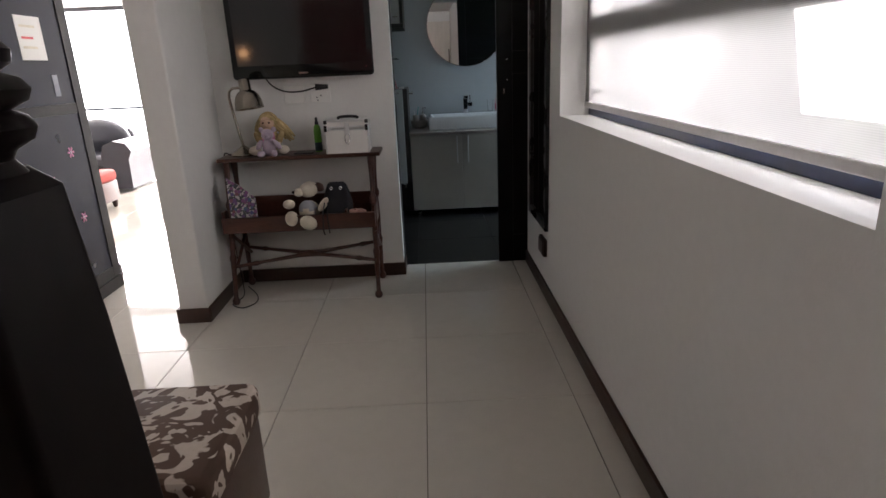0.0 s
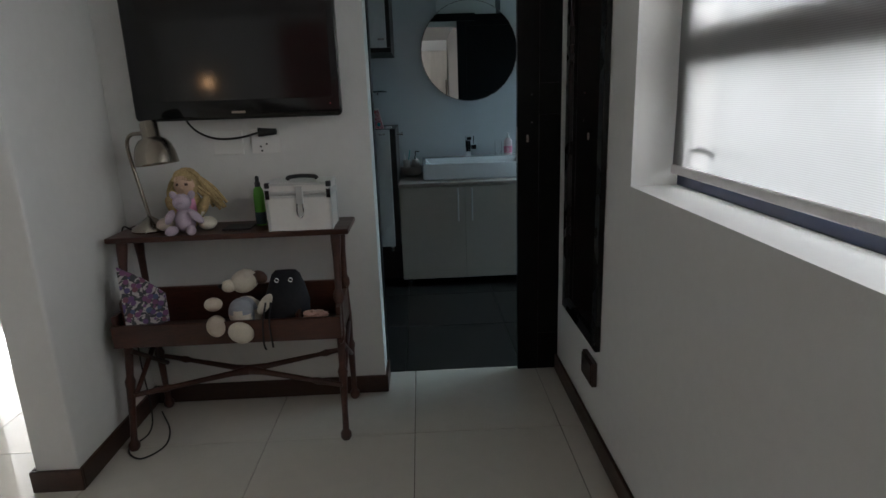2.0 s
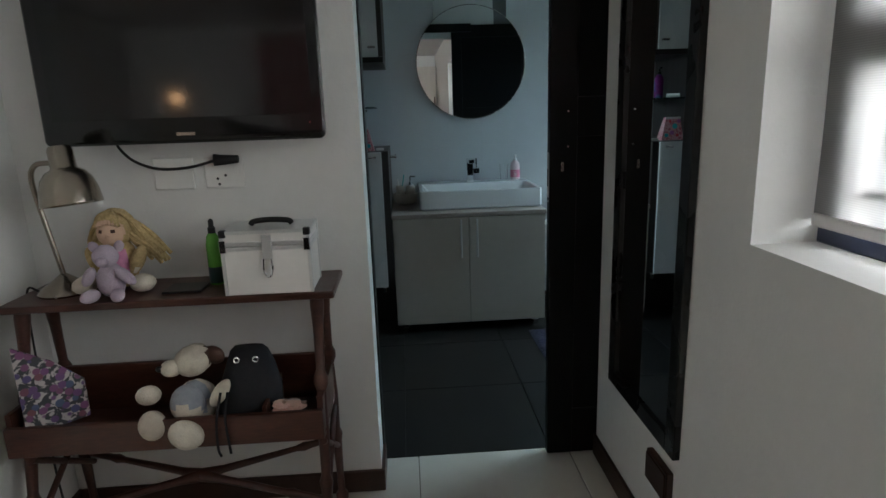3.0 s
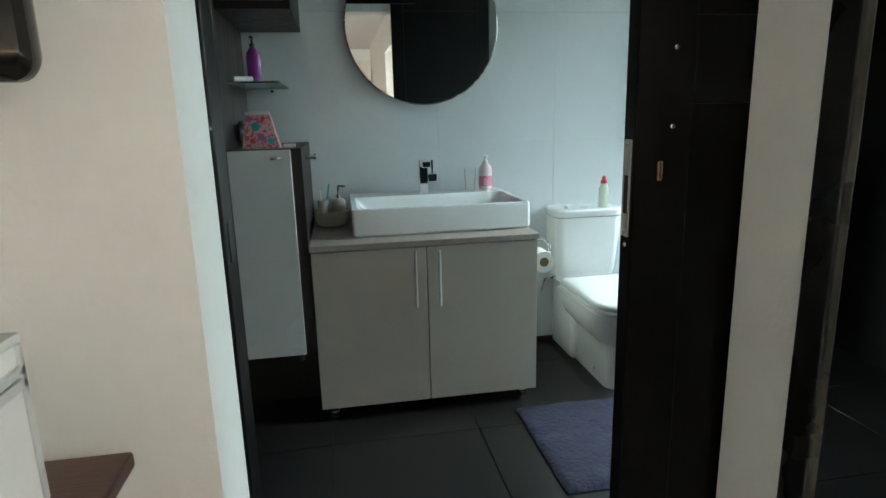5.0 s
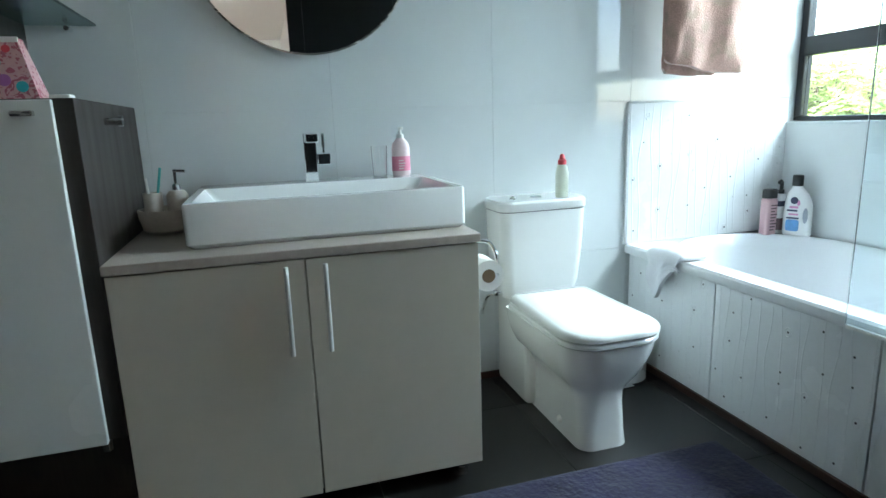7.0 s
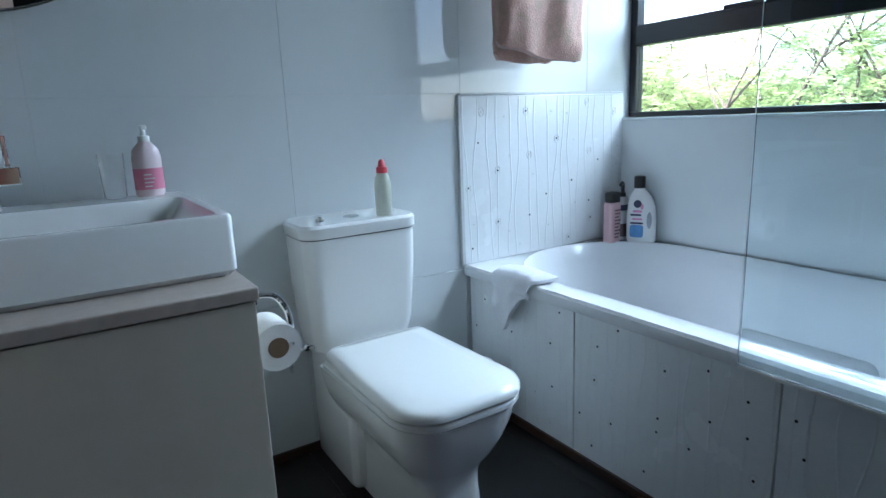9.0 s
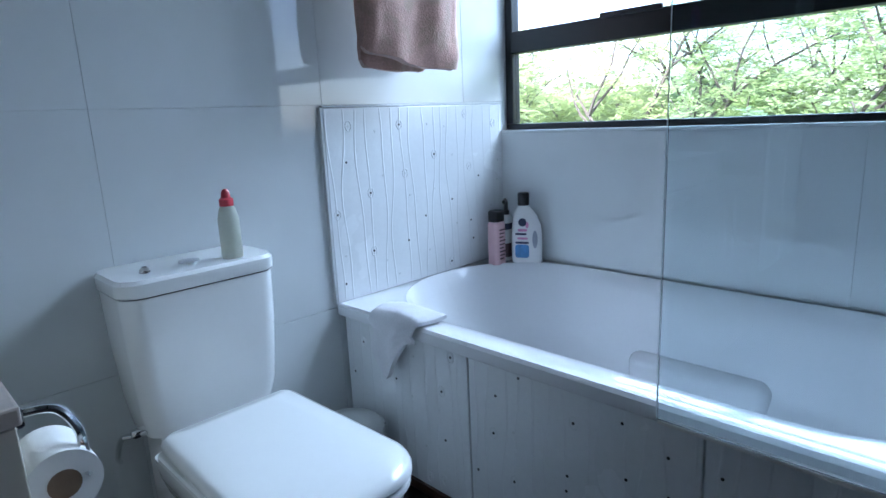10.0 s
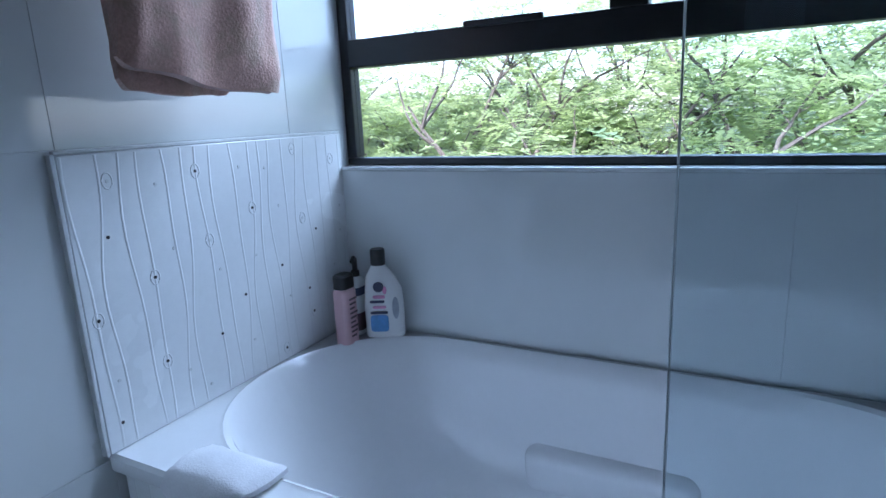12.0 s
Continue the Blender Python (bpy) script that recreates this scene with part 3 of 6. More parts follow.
def sliding_door():
    x0, x1, y0, y1, z1 = 0.478, 1.30, 3.998, 4.038, 2.24
    d = thing("door_1", (x0, y0, 0), "black panelled sliding bathroom door, pushed half open", "door", kind="structure")
    bm = bx((x0, y0 + 0.008, 0.006), (x1, y1 - 0.008, z1))
    part("leaf", bm, "black_wood", d)
    for n, a, b, c, e in (("stile", x0, x0 + 0.10, 0.006, z1), ("stile", x1 - 0.10, x1, 0.006, z1), ("rail", x0 + 0.1, x1 - 0.1, 0.006, 0.2),
                          ("rail", x0 + 0.1, x1 - 0.1, 1.28, 1.42), ("rail", x0 + 0.1, x1 - 0.1, z1 - 0.12, z1)):
        part(n, bx((a - 0.0005, y0, c), (b + 0.0005, y1, e), 0.003), "black_wood", d)
    plate = part("lock_plate", bx((x0 - 0.003, y0 + 0.009, 1.06), (x0 + 0.002, y0 + 0.031, 1.225), 0.001), "zinc_plate", d, "satin zinc lock face plate")
    part("latch_slot", bx((x0 - 0.0035, y0 + 0.013, 1.10), (x0 - 0.002, y0 + 0.026, 1.165)), "plastic_black", plate)
    for z in (1.07, 1.215):
        part("screw", lathe([(0.0035, 0), (0.003, 0.0012)], (x0 - 0.003, y0 + 0.02, z), 10, None, (-1, 0, 0)), "chrome", plate)
    part("screw", lathe([(0.005, 0), (0.004, 0.002)], (x0, y0 + 0.02, 1.045), 10, None, (-1, 0, 0)), "chrome", d)
    part("pull", bx((x0 + 0.040, y0 - 0.003, 1.155), (x0 + 0.052, y0 + 0.002, 1.19), 0.004), "lamp_metal", d, "small bronze thumb turn")
    for z in (1.245, 1.37):
        part("screw", lathe([(0.005, 0), (0.003, 0.003)], (x0 + 0.066, y0 + 0.0005, z), 10, None, (0, -1, 0)), "chrome", d)
    return d


sliding_door()

tagged(part("backdrop", bx((-30, 16, -3), (3, 16.1, 9)), "haze"), "overexposed bright sky beyond the balcony", "sky", kind="structure")


# ---- hall furniture ----
def turned_leg(a, b, r, bm=None):
    """A slim turned leg with rings, from a to b."""
    a, b = Vector(a), Vector(b)
    h = (b - a).length
    prof = [(r * 0.9, 0), (r * 1.35, 0.012), (r * 1.35, 0.03), (r * 0.8, 0.045)]
    prof += [(r * 0.75, h * 0.14), (r * 1.0, h * 0.30), (r * 1.25, h * 0.335), (r * 0.85, h * 0.36), (r * 1.05, h * 0.52), (r * 0.8, h * 0.66),
             (r * 1.3, h * 0.685), (r * 1.3, h * 0.71), (r * 0.8, h * 0.735), (r * 0.95, h * 0.88), (r * 1.25, h * 0.96), (r * 1.25, h)]
    return lathe(prof, a, 12, bm, (b - a).normalized())


def side_table():
    t = thing("console_table", (-0.76, 3.62, 0), "dark mahogany butler's table with a trough shelf and crossed stretchers", "table")
    part("tabletop", bx((-1.235, 3.545, 0.855), (-0.275, 3.80, 0.878), 0.006), "mahogany", t)
    for x in (-1.21, -0.335):
        part("leg", turned_leg((x, 3.445, 0), (x + (0.015 if x < -1 else 0.0), 3.60, 0.855), 0.017), "mahogany", t)
        part("leg", turned_leg((x, 3.80, 0), (x + (0.015 if x < -1 else 0.0), 3.735, 0.855), 0.017), "mahogany", t)
    # trough shelf
    part("shelf_front", bx((-1.235, 3.475, 0.440), (-0.325, 3.493, 0.535), 0.004), "mahogany", t)
    part("shelf_back", bx((-1.235, 3.735, 0.440), (-0.325, 3.752, 0.61), 0.004), "mahogany", t)
    part("shelf_base", bx((-1.235, 3.493, 0.440), (-0.325, 3.735, 0.455), 0.002), "mahogany", t)
    for x in (-1.235, -0.343):
        part("shelf_end", bx((x, 3.4935, 0.4555), (x + 0.018, 3.7345, 0.57), 0.003), "mahogany", t)
    part("divider", bx((-0.505, 3.494, 0.4555), (-0.493, 3.734, 0.55), 0.002), "mahogany", t)
    # crossed stretchers between the legs
    for (x0, y0, z0), (x1, y1, z1) in (((-1.185, 3.475, 0.235), (-0.335, 3.785, 0.265)), ((-1.185, 3.785, 0.265), (-0.335, 3.475, 0.235))):
        a, b = Vector((x0, y0, z0)), Vector((x1, y1, z1))
        h = (b - a).length
        part("stretcher", lathe([(0.010, 0), (0.012, h * .1), (0.016, h * .13), (0.010, h * .16), (0.013, h * .42), (0.022, h * .5), (0.013, h * .58),
                                 (0.010, h * .84), (0.016, h * .87), (0.012, h * .9), (0.010, h)], a, 12, None, (b - a).normalized()), "mahogany", t)
    for x in (-1.183, -0.333):
        part("end_stretcher", rod((x, 3.48, 0.23), (x, 3.79, 0.42), 0.010), "mahogany", t)
        part("end_stretcher", rod((x, 3.79, 0.23), (x, 3.50, 0.42), 0.010), "mahogany", t)
    return t


side_table()


def television():
    x0, x1, z0, z1, y0 = -1.125, -0.288, 1.315, 1.845, 3.735
    tv = thing("television", ((x0 + x1) / 2, 3.79, z0), "flat black gloss television hung on the white wall", "television")
    rows = []
    for y, inset in ((3.80, 0.05), (3.775, 0.006), (3.755, 0.0), (3.742, 0.001), (3.735, 0.008)):
        ring = round_rect(x0 + inset, z0 + inset, x1 - inset, z1 - inset, 0, 0.02, 5)
        rows.append([Vector((p.x, y, p.y - (0.012 * (1 - ((p.x - (x0 + x1) / 2) / ((x1 - x0) / 2)) ** 2) if p.y < z0 + 0.1 else 0))) for p in ring])
    part("housing", loft(rows), "tv_black", tv)
    part("screen", bx((x0 + 0.035, y0 - 0.0015, z0 + 0.075), (x1 - 0.035, y0 + 0.004, z1 - 0.035), 0.001), "tv_screen", tv, "dark glossy screen, switched off")
    part("logo", bx(((x0 + x1) / 2 - 0.028, y0 - 0.002, z0 + 0.022), ((x0 + x1) / 2 + 0.028, y0 + 0.003, z0 + 0.032), 0.001), "lamp_metal", tv, "small silver maker's mark")
    part("standby_light", blob((x1 - 0.045, y0 - 0.001, z0 + 0.05), (0.002, 0.002, 0.002), seg=8), "red_cap", tv)
    part("wall_bracket", bx((-0.85, 3.799, 1.45), (-0.56, 3.8495, 1.72), 0.004), "plastic_black", tv)
    return tv


television()


def desk_lamp():
    c = Vector((-1.105, 3.68, 0.878))
    l = thing("desk_lamp", c, "satin nickel desk lamp with a bell shade", "lamp")
    part("base", lathe([(0.075, 0), (0.077, 0.006), (0.072, 0.014), (0.035, 0.04), (0.016, 0.055), (0.009, 0.06)], c, 28), "lamp_metal", l)
    path = smooth_path([c + Vector(p) for p in ((0.0, 0, 0.055), (-0.02, 0, 0.18), (-0.04, 0, 0.31), (-0.04, 0, 0.365), (-0.022, 0, 0.39), (0.01, -0.005, 0.395), (0.05, -0.01, 0.395))], 6)
    part("arm", tube(path, 0.0078, 12), "lamp_metal", l)
    top = c + Vector((0.058, -0.012, 0.44))
    ax = Vector((0.12, -0.10, -0.98)).normalized()
    part("shade", lathe([(0.006, -0.006), (0.028, -0.002), (0.033, 0.008), (0.034, 0.060), (0.037, 0.064), (0.052, 0.072), (0.067, 0.092), (0.078, 0.125), (0.083, 0.168), (0.080, 0.168), (0.06, 0.10), (0.01, 0.09)], top, 32, None, ax), "lamp_metal", l)
    part("bulb", blob(top + ax * 0.13, (0.026, 0.026, 0.032)), "plastic_white", l)
    return l


desk_lamp()
solid("lamp_cable", tube(smooth_path([(-1.19, 3.69, 0.883), (-1.238, 3.70, 0.87), (-1.25, 3.70, 0.6), (-1.245, 3.68, 0.3), (-1.225, 3.66, 0.06), (-1.20, 3.56, 0.008), (-1.23, 3.44, 0.007), (-1.15, 3.37, 0.007),
                                      (-1.09, 3.45, 0.007), (-1.12, 3.58, 0.007), (-1.22, 3.74, 0.008)], 8), 0.0035, 6),
      "rubber", "thin black lamp flex looped on the floor", "cable")


def socket_plate(name, x0, x1, label, holes):
    s = thing(name, ((x0 + x1) / 2, TV_Y, 1.165), label, "socket")
    part("plate", bx((x0, TV_Y - 0.010, 1.163), (x1, TV_Y - 0.0005, 1.265), 0.003), "plastic_white", s)
    if holes:
        cx = (x0 + x1) / 2
        for dx, dz in ((-0.018, -0.022), (0.008, -0.012), (-0.014, -0.04)):
            part("pin_hole", lathe([(0.0045, 0), (0.0045, 0.001)], (cx + dx - 0.005, TV_Y - 0.0100, 1.215 + dz), 10, None, (0, -1, 0)), "plastic_black", s)
        part("switch", bx((cx + 0.03, TV_Y - 0.013, 1.205), (cx + 0.045, TV_Y - 0.0095, 1.235), 0.002), "plastic_white", s)
    return s


socket_plate("wall_socket", -0.700, -0.575, "white double plug socket on the wall", True)
socket_plate("blank_plate", -0.862, -0.735, "white blank wall plate under the television", False)
plug = thing("power_plug", (-0.645, 3.83, 1.25), "black plug and television cable in the wall socket", "plug")
part("plug_body", loft([[Vector((-0.66 + 0.075 * (i / 3), 3.8395 - 0.032 * (1 - abs(i - 1.2) / 3), 1.255)) + Vector((0, 0.012 * math.cos(a), 0.02 * (1 - i * 0.12) * math.sin(a))) for a in [k * math.pi / 5 for k in range(10)]] for i in range(4)]), "rubber", plug)
part("cable", tube(smooth_path([(-0.655, 3.81, 1.254), (-0.74, 3.80, 1.235), (-0.83, 3.80, 1.235), (-0.90, 3.80, 1.262), (-0.945, 3.81, 1.305), (-0.955, 3.82, 1.34)], 6), 0.0045, 8), "rubber", plug)


def cosmetic_case():
    x0, x1, y0, y1, z0, z1 = -0.588, -0.332, 3.548, 3.715, 0.8785, 1.068
    c = thing("cosmetic_case", ((x0 + x1) / 2, (y0 + y1) / 2, z0), "white case with aluminium edges and a black handle on the table", "case")
    part("body", bx((x0 + 0.003, y0 + 0.003, z0), (x1 - 0.003, y1 - 0.003, z0 + 0.142), 0.003), "case_panel", c)
    part("lid", bx((x0 + 0.003, y0 + 0.003, z0 + 0.146), (x1 - 0.003, y1 - 0.003, z1), 0.003), "case_panel", c)
    for z in (z0 + 0.132, z0 + 0.146):
        part("rim", bx((x0, y0, z), (x1, y1, z + 0.012), 0.002), "alu", c)
    part("rim", bx((x0, y0, z1 - 0.009), (x1, y1, z1 - 0.0005 + 0.002), 0.002), "alu", c)
    for x in (x0, x1 - 0.01):
        for y in (y0, y1 - 0.01):
            part("corner_strip", bx((x, y, z0 + 0.001), (x + 0.01, y + 0.01, z1 - 0.01), 0.002), "alu", c)
    for x in (x0 - 0.001, x1 - 0.019):
        part("corner_cap", bx((x, y0 - 0.002, z1 - 0.018), (x + 0.02, y0 + 0.018, z1 + 0.004), 0.004), "plastic_black", c)
        part("corner_bracket", bx((x, y0 - 0.002, z0 + 0.128), (x + 0.018, y0 + 0.002, z0 + 0.165), 0.001), "chrome", c)
    cx = (x0 + x1) / 2 + 0.005
    latch = part("latch", bx((cx - 0.014, y0 - 0.006, z0 + 0.105), (cx + 0.014, y0 - 0.0005, z0 + 0.178), 0.002), "alu", c, "bright metal latch")
    part("latch_loop", tube(smooth_path([(cx - 0.011, y0 - 0.009, z0 + 0.11), (cx - 0.012, y0 - 0.01, z0 + 0.07), (cx, y0 - 0.01, z0 + 0.055), (cx + 0.012, y0 - 0.01, z0 + 0.07), (cx + 0.011, y0 - 0.009, z0 + 0.11)], 5), 0.003, 8), "chrome", latch)
    part("handle", tube(smooth_path([(cx - 0.06, 3.63, z1 + 0.004), (cx - 0.05, 3.63, z1 + 0.014), (cx, 3.63, z1 + 0.018), (cx + 0.05, 3.63, z1 + 0.014), (cx + 0.06, 3.63, z1 + 0.004)], 6), 0.0085, 10), "plastic_black", c, "black plastic handle")
    return c


cosmetic_case()


def spray_bottle():
    c = Vector((-0.655, 3.70, 0.8785))
    b = thing("spray_bottle", c, "green spray bottle with a black nozzle beside the case", "bottle")
    part("bottle", lathe([(0.020, 0), (0.022, 0.004), (0.022, 0.125), (0.018, 0.15), (0.011, 0.162)], c, 20), "green_bottle", b)
    part("sleeve", lathe([(0.0205, 0.002), (0.0226, 0.006), (0.0226, 0.052), (0.0222, 0.056)], c, 20), "dark_green", b)
    part("nozzle", lathe([(0.0115, 0.160), (0.0115, 0.178), (0.008, 0.182), (0.008, 0.20), (0.003, 0.206)], c, 16), "plastic_black", b)
    return b


spray_bottle()
solid("phone", bx((-0.79, 3.60, 0.8785), (-0.675, 3.70, 0.886), 0.003), "plastic_black", "dark flat phone lying on the table", "phone")


def rag_doll():
    c = Vector((-0.945, 3.70, 0.8785))
    rnd = random.Random(5)
    bm = bmesh.new()
    blob(c + Vector((0, 0.015, 0.185)), (0.054, 0.045, 0.056), bm)
    for k in range(60):
        a = -2.3 + 4.6 * k / 59
        reach = 0.075 + 0.055 * (0.5 + 0.5 * math.sin(a)) + rnd.uniform(-0.012, 0.012)
        back = rnd.uniform(0.0, 0.03)
        p = c + Vector((math.sin(a) * 0.054, 0.0 + back, 0.19 + 0.05 * math.cos(a)))
        q = c + Vector((math.sin(a) * reach, 0.02 + back, 0.055 + 0.05 * rnd.random() + 0.06 * max(0, math.cos(a))))
        wig = Vector((rnd.uniform(-0.008, 0.008), -0.008, rnd.uniform(-0.006, 0.006)))
        tube(smooth_path([c + Vector((0.004 * math.sin(a), 0.0, 0.243)), p, (p * 0.5 + q * 0.5) + wig + Vector((0.012 * math.sin(a), 0, 0)), q], 5), 0.0068, 5, bm)
    for k in range(9):
        a = -0.9 + 1.8 * k / 8
        tube(smooth_path([c + Vector((0.006 * math.sin(a), -0.012, 0.243)), c + Vector((0.028 * math.sin(a), -0.036, 0.232)), c + Vector((0.046 * math.sin(a), -0.044, 0.210 - 0.012 * abs(math.sin(a))))], 4), 0.0065, 5, bm)
    blob(c + Vector((0, 0.01, 0.08)), (0.055, 0.042, 0.08), bm, rough=0.12)
    for s in (-1, 1):
        blob(c + Vector((s * 0.085, -0.05, 0.027)), (0.036, 0.04, 0.027), bm, rough=0.08)
        blob(c + Vector((s * 0.062, -0.01, 0.09)), (0.02, 0.03, 0.05), bm, turn=(0, s * 25, 0))
    blob(c + Vector((0, -0.020, 0.178)), (0.042, 0.032, 0.042), bm, 20)
    blob(c + Vector((0, -0.052, 0.172)), (0.007, 0.006, 0.006), bm, 10)
    for s in (-1, 1):
        blob(c + Vector((s * 0.017, -0.0478, 0.187)), (0.0045, 0.003, 0.005), bm, 8)
    doll = solid("rag_doll", bm, "doll_hair", "soft rag doll with long yellow hair sitting on the table", "doll")
    paint(doll, "doll_skin", c + Vector((0, -0.035, 0.18)), 0.042)
    for s in (-1, 1):
        paint(doll, "plush_cream", c + Vector((s * 0.085, -0.05, 0.027)), 0.05)
        paint(doll, "brown_leather", c + Vector((s * 0.017, -0.0478, 0.187)), 0.0056)
    paint(doll, "label_pink", c + Vector((0, -0.02, 0.08)), 0.045)
    return doll


rag_doll()


def soft_toy(name, c, s, material, label, lying=False):
    c = Vector(c)
    bm = bmesh.new()
    up = Vector((0, 0, 1))
    blob(c + up * 0.045 * s, (0.036 * s, 0.032 * s, 0.048 * s), bm, rough=0.1)
    blob(c + Vector((0, -0.012, 0.112)) * s, (0.032 * s, 0.03 * s, 0.03 * s), bm, rough=0.08)
    blob(c + Vector((0.004, -0.042, 0.103)) * s, (0.014 * s, 0.018 * s, 0.013 * s), bm)
    for k in (-1, 1):
        blob(c + Vector((k * 0.032, 0, 0.135)) * s, (0.013 * s, 0.008 * s, 0.016 * s), bm, turn=(0, k * 30, 0))
        blob(c + Vector((k * 0.046, -0.02, 0.06)) * s, (0.014 * s, 0.018 * s, 0.034 * s), bm, turn=(20, k * -35, 0))
        blob(c + Vector((k * 0.034, -0.05, 0.016)) * s, (0.017 * s, 0.03 * s, 0.017 * s), bm, turn=(0, 0, k * 18))
    return solid(name, bm, material, label, "soft toy")


soft_toy("lilac_bear", (-0.930, 3.608, 0.879), 1.12, "plush_lilac", "small lilac teddy bear leaning on the rag doll")


def dog_toy():
    bm = bmesh.new()
    c = Vector((-0.735, 3.57, 0.46))
    blob(c + Vector((0.0, 0.05, 0.06)), (0.06, 0.06, 0.07), bm, rough=0.1)
    blob(c + Vector((0.01, 0.03, 0.205)), (0.06, 0.055, 0.048), bm, rough=0.1, turn=(0, -20, 0))
    blob(c + Vector((-0.045, 0.0, 0.195)), (0.032, 0.03, 0.026), bm)
    blob(c + Vector((0.07, 0.04, 0.215)), (0.035, 0.02, 0.028), bm, turn=(0, 30, 0))
    blob(c + Vector((-0.10, -0.05, 0.135)), (0.036, 0.032, 0.028), bm)
    blob(c + Vector((0.10, -0.03, 0.12)), (0.022, 0.024, 0.05), bm, turn=(0, 35, 0))
    blob(c + Vector((-0.085, -0.085, 0.055)), (0.04, 0.036, 0.045), bm)
    blob(c + Vector((0.015, -0.105, 0.03)), (0.052, 0.04, 0.042), bm, turn=(0, 25, 0))
    blob(c + Vector((0.0, -0.03, 0.09)), (0.05, 0.045, 0.06), bm)
    blob(c + Vector((-0.074, -0.015, 0.2)), (0.011, 0.009, 0.009), bm, seg=10)
    dog = solid("dog_toy", bm, "plush_cream", "cream plush dog slumped in the table's trough", "soft toy")
    paint(dog, "cloth_grey", c + Vector((0.0, -0.01, 0.10)), 0.062)
    paint(dog, "brown_leather", c + Vector((0.07, 0.04, 0.215)), 0.034)
    return paint(dog, "plastic_black", c + Vector((-0.074, -0.015, 0.2)), 0.0125)


dog_toy()


def black_toy():
    t = thing("black_bag", (-0.56, 3.62, 0.456), "black fabric bag with two silver eyelets slumped in the trough", "bag")
    rows = []
    for z, wx, wy, dx, dy in ((0.456, 0.075, 0.06, 0, 0), (0.50, 0.10, 0.075, 0, 0), (0.57, 0.095, 0.07, 0.005, 0.0), (0.64, 0.075, 0.05, 0.01, 0.005), (0.685, 0.06, 0.03, 0.01, 0.01), (0.70, 0.045, 0.012, 0.01, 0.012)):
        rows.append([Vector((-0.565 + dx + wx * math.cos(a) * (1 + 0.06 * noise.noise(Vector((a, z * 9, 0)))), 3.60 + dy + wy * math.sin(a), z)) for a in [2 * math.pi * k / 24 for k in range(24)]])
    part("body", loft(rows), "fabric_black", t)
    for x in (-0.583, -0.527):
        bm = bmesh.new()
        tube([Vector((x + 0.008 * math.cos(a), 3.562, 0.672 + 0.008 * math.sin(a))) for a in [2 * math.pi * k / 14 for k in range(15)]], 0.0025, 6, bm)
        part("eyelet", bm, "chrome", t, "silver ring eyelet")
    part("strap", tube(smooth_path([(-0.62, 3.50, 0.60), (-0.63, 3.468, 0.53), (-0.635, 3.466, 0.44), (-0.63, 3.47, 0.41)], 5), 0.004, 6), "fabric_black", t)
    part("strap", tube(smooth_path([(-0.60, 3.50, 0.60), (-0.605, 3.467, 0.53), (-0.60, 3.466, 0.42)], 5), 0.004, 6), "fabric_black", t)
    return t


black_toy()
solid("pink_cloth", blob((-0.43, 3.53, 0.53), (0.05, 0.03, 0.018), rough=0.5), "towel_pink", "small folded pink cloth in the trough", "cloth")


def magazine():
    bm = loft([[Vector((-1.175 + 0.125 * u, 3.485 + 0.10 * u + 0.008 * math.sin(u * 3) + d, 0.50 + 0.01 * u + (0.275 - 0.155 * u) * v)) for u, v in ((0, 0), (0.5, 0), (1, 0), (1, 1), (0.5, 1.04), (0, 1))] for d in (0.0, 0.008)])
    return solid("magazine", bm, "magazine", "flower-printed booklet leaning in the table's trough", "magazine")


magazine()


def wall_mirror():
    y0, y1, z0, z1, x1 = 3.29, 3.82, 0.412, 2.0, RIGHT - 0.0005
    m = thing("wall_mirror", (x1, (y0 + y1) / 2, z0), "tall black-framed mirror on the white wall beside the door", "mirror")
    x0, w = x1 - 0.022, 0.055
    for a, b, c, d in ((y0, y0 + w, z0, z1), (y1 - w, y1, z0, z1), (y0 + w, y1 - w, z0, z0 + w), (y0 + w, y1 - w, z1 - w, z1)):
        part("frame_bar", bx((x0, a, c), (x1, b, d), 0.004), "frame_black", m)
    part("glass", bx((x0 + 0.010, y0 + w - 0.004, z0 + w - 0.004), (x1 - 0.002, y1 - w + 0.004, z1 - w + 0.004)), "mirror", m, "clear mirror glass")
    return m


wall_mirror()
vent = thing("wall_box", (RIGHT, 3.39, 0.25), "small dark brown box on the wall under the mirror", "box")
part("box_body", bx((RIGHT - 0.022, 3.318, 0.25), (RIGHT - 0.0005, 3.462, 0.352), 0.004), "skirting", vent)
part("box_lid", bx((RIGHT - 0.027, 3.325, 0.258), (RIGHT - 0.0222, 3.455, 0.344), 0.002), "skirting", vent)


def ottoman():
    x0, x1, y0, y1 = -1.16, -0.545, 1.22, 1.69
    o = thing("ottoman", ((x0 + x1) / 2, (y0 + y1) / 2, 0), "brown ottoman with a cream and brown scroll-patterned cushion top", "ottoman")
    part("body", bx((x0 + 0.012, y0 + 0.012, 0.03), (x1 - 0.012, y1 - 0.012, 0.345), 0.02, 3), "brown_leather", o)
    part("cushion", bx((x0, y0, 0.33), (x1, y1, 0.452), 0.035, 4), "ottoman_cloth", o, "scroll-patterned fabric cushion")
    for x in (x0 + 0.05, x1 - 0.05):
        for y in (y0 + 0.05, y1 - 0.05):
            part("foot", lathe([(0.02, 0), (0.022, 0.02), (0.018, 0.032)], (x, y, 0), 12), "skirting", o)
    return o


ottoman()


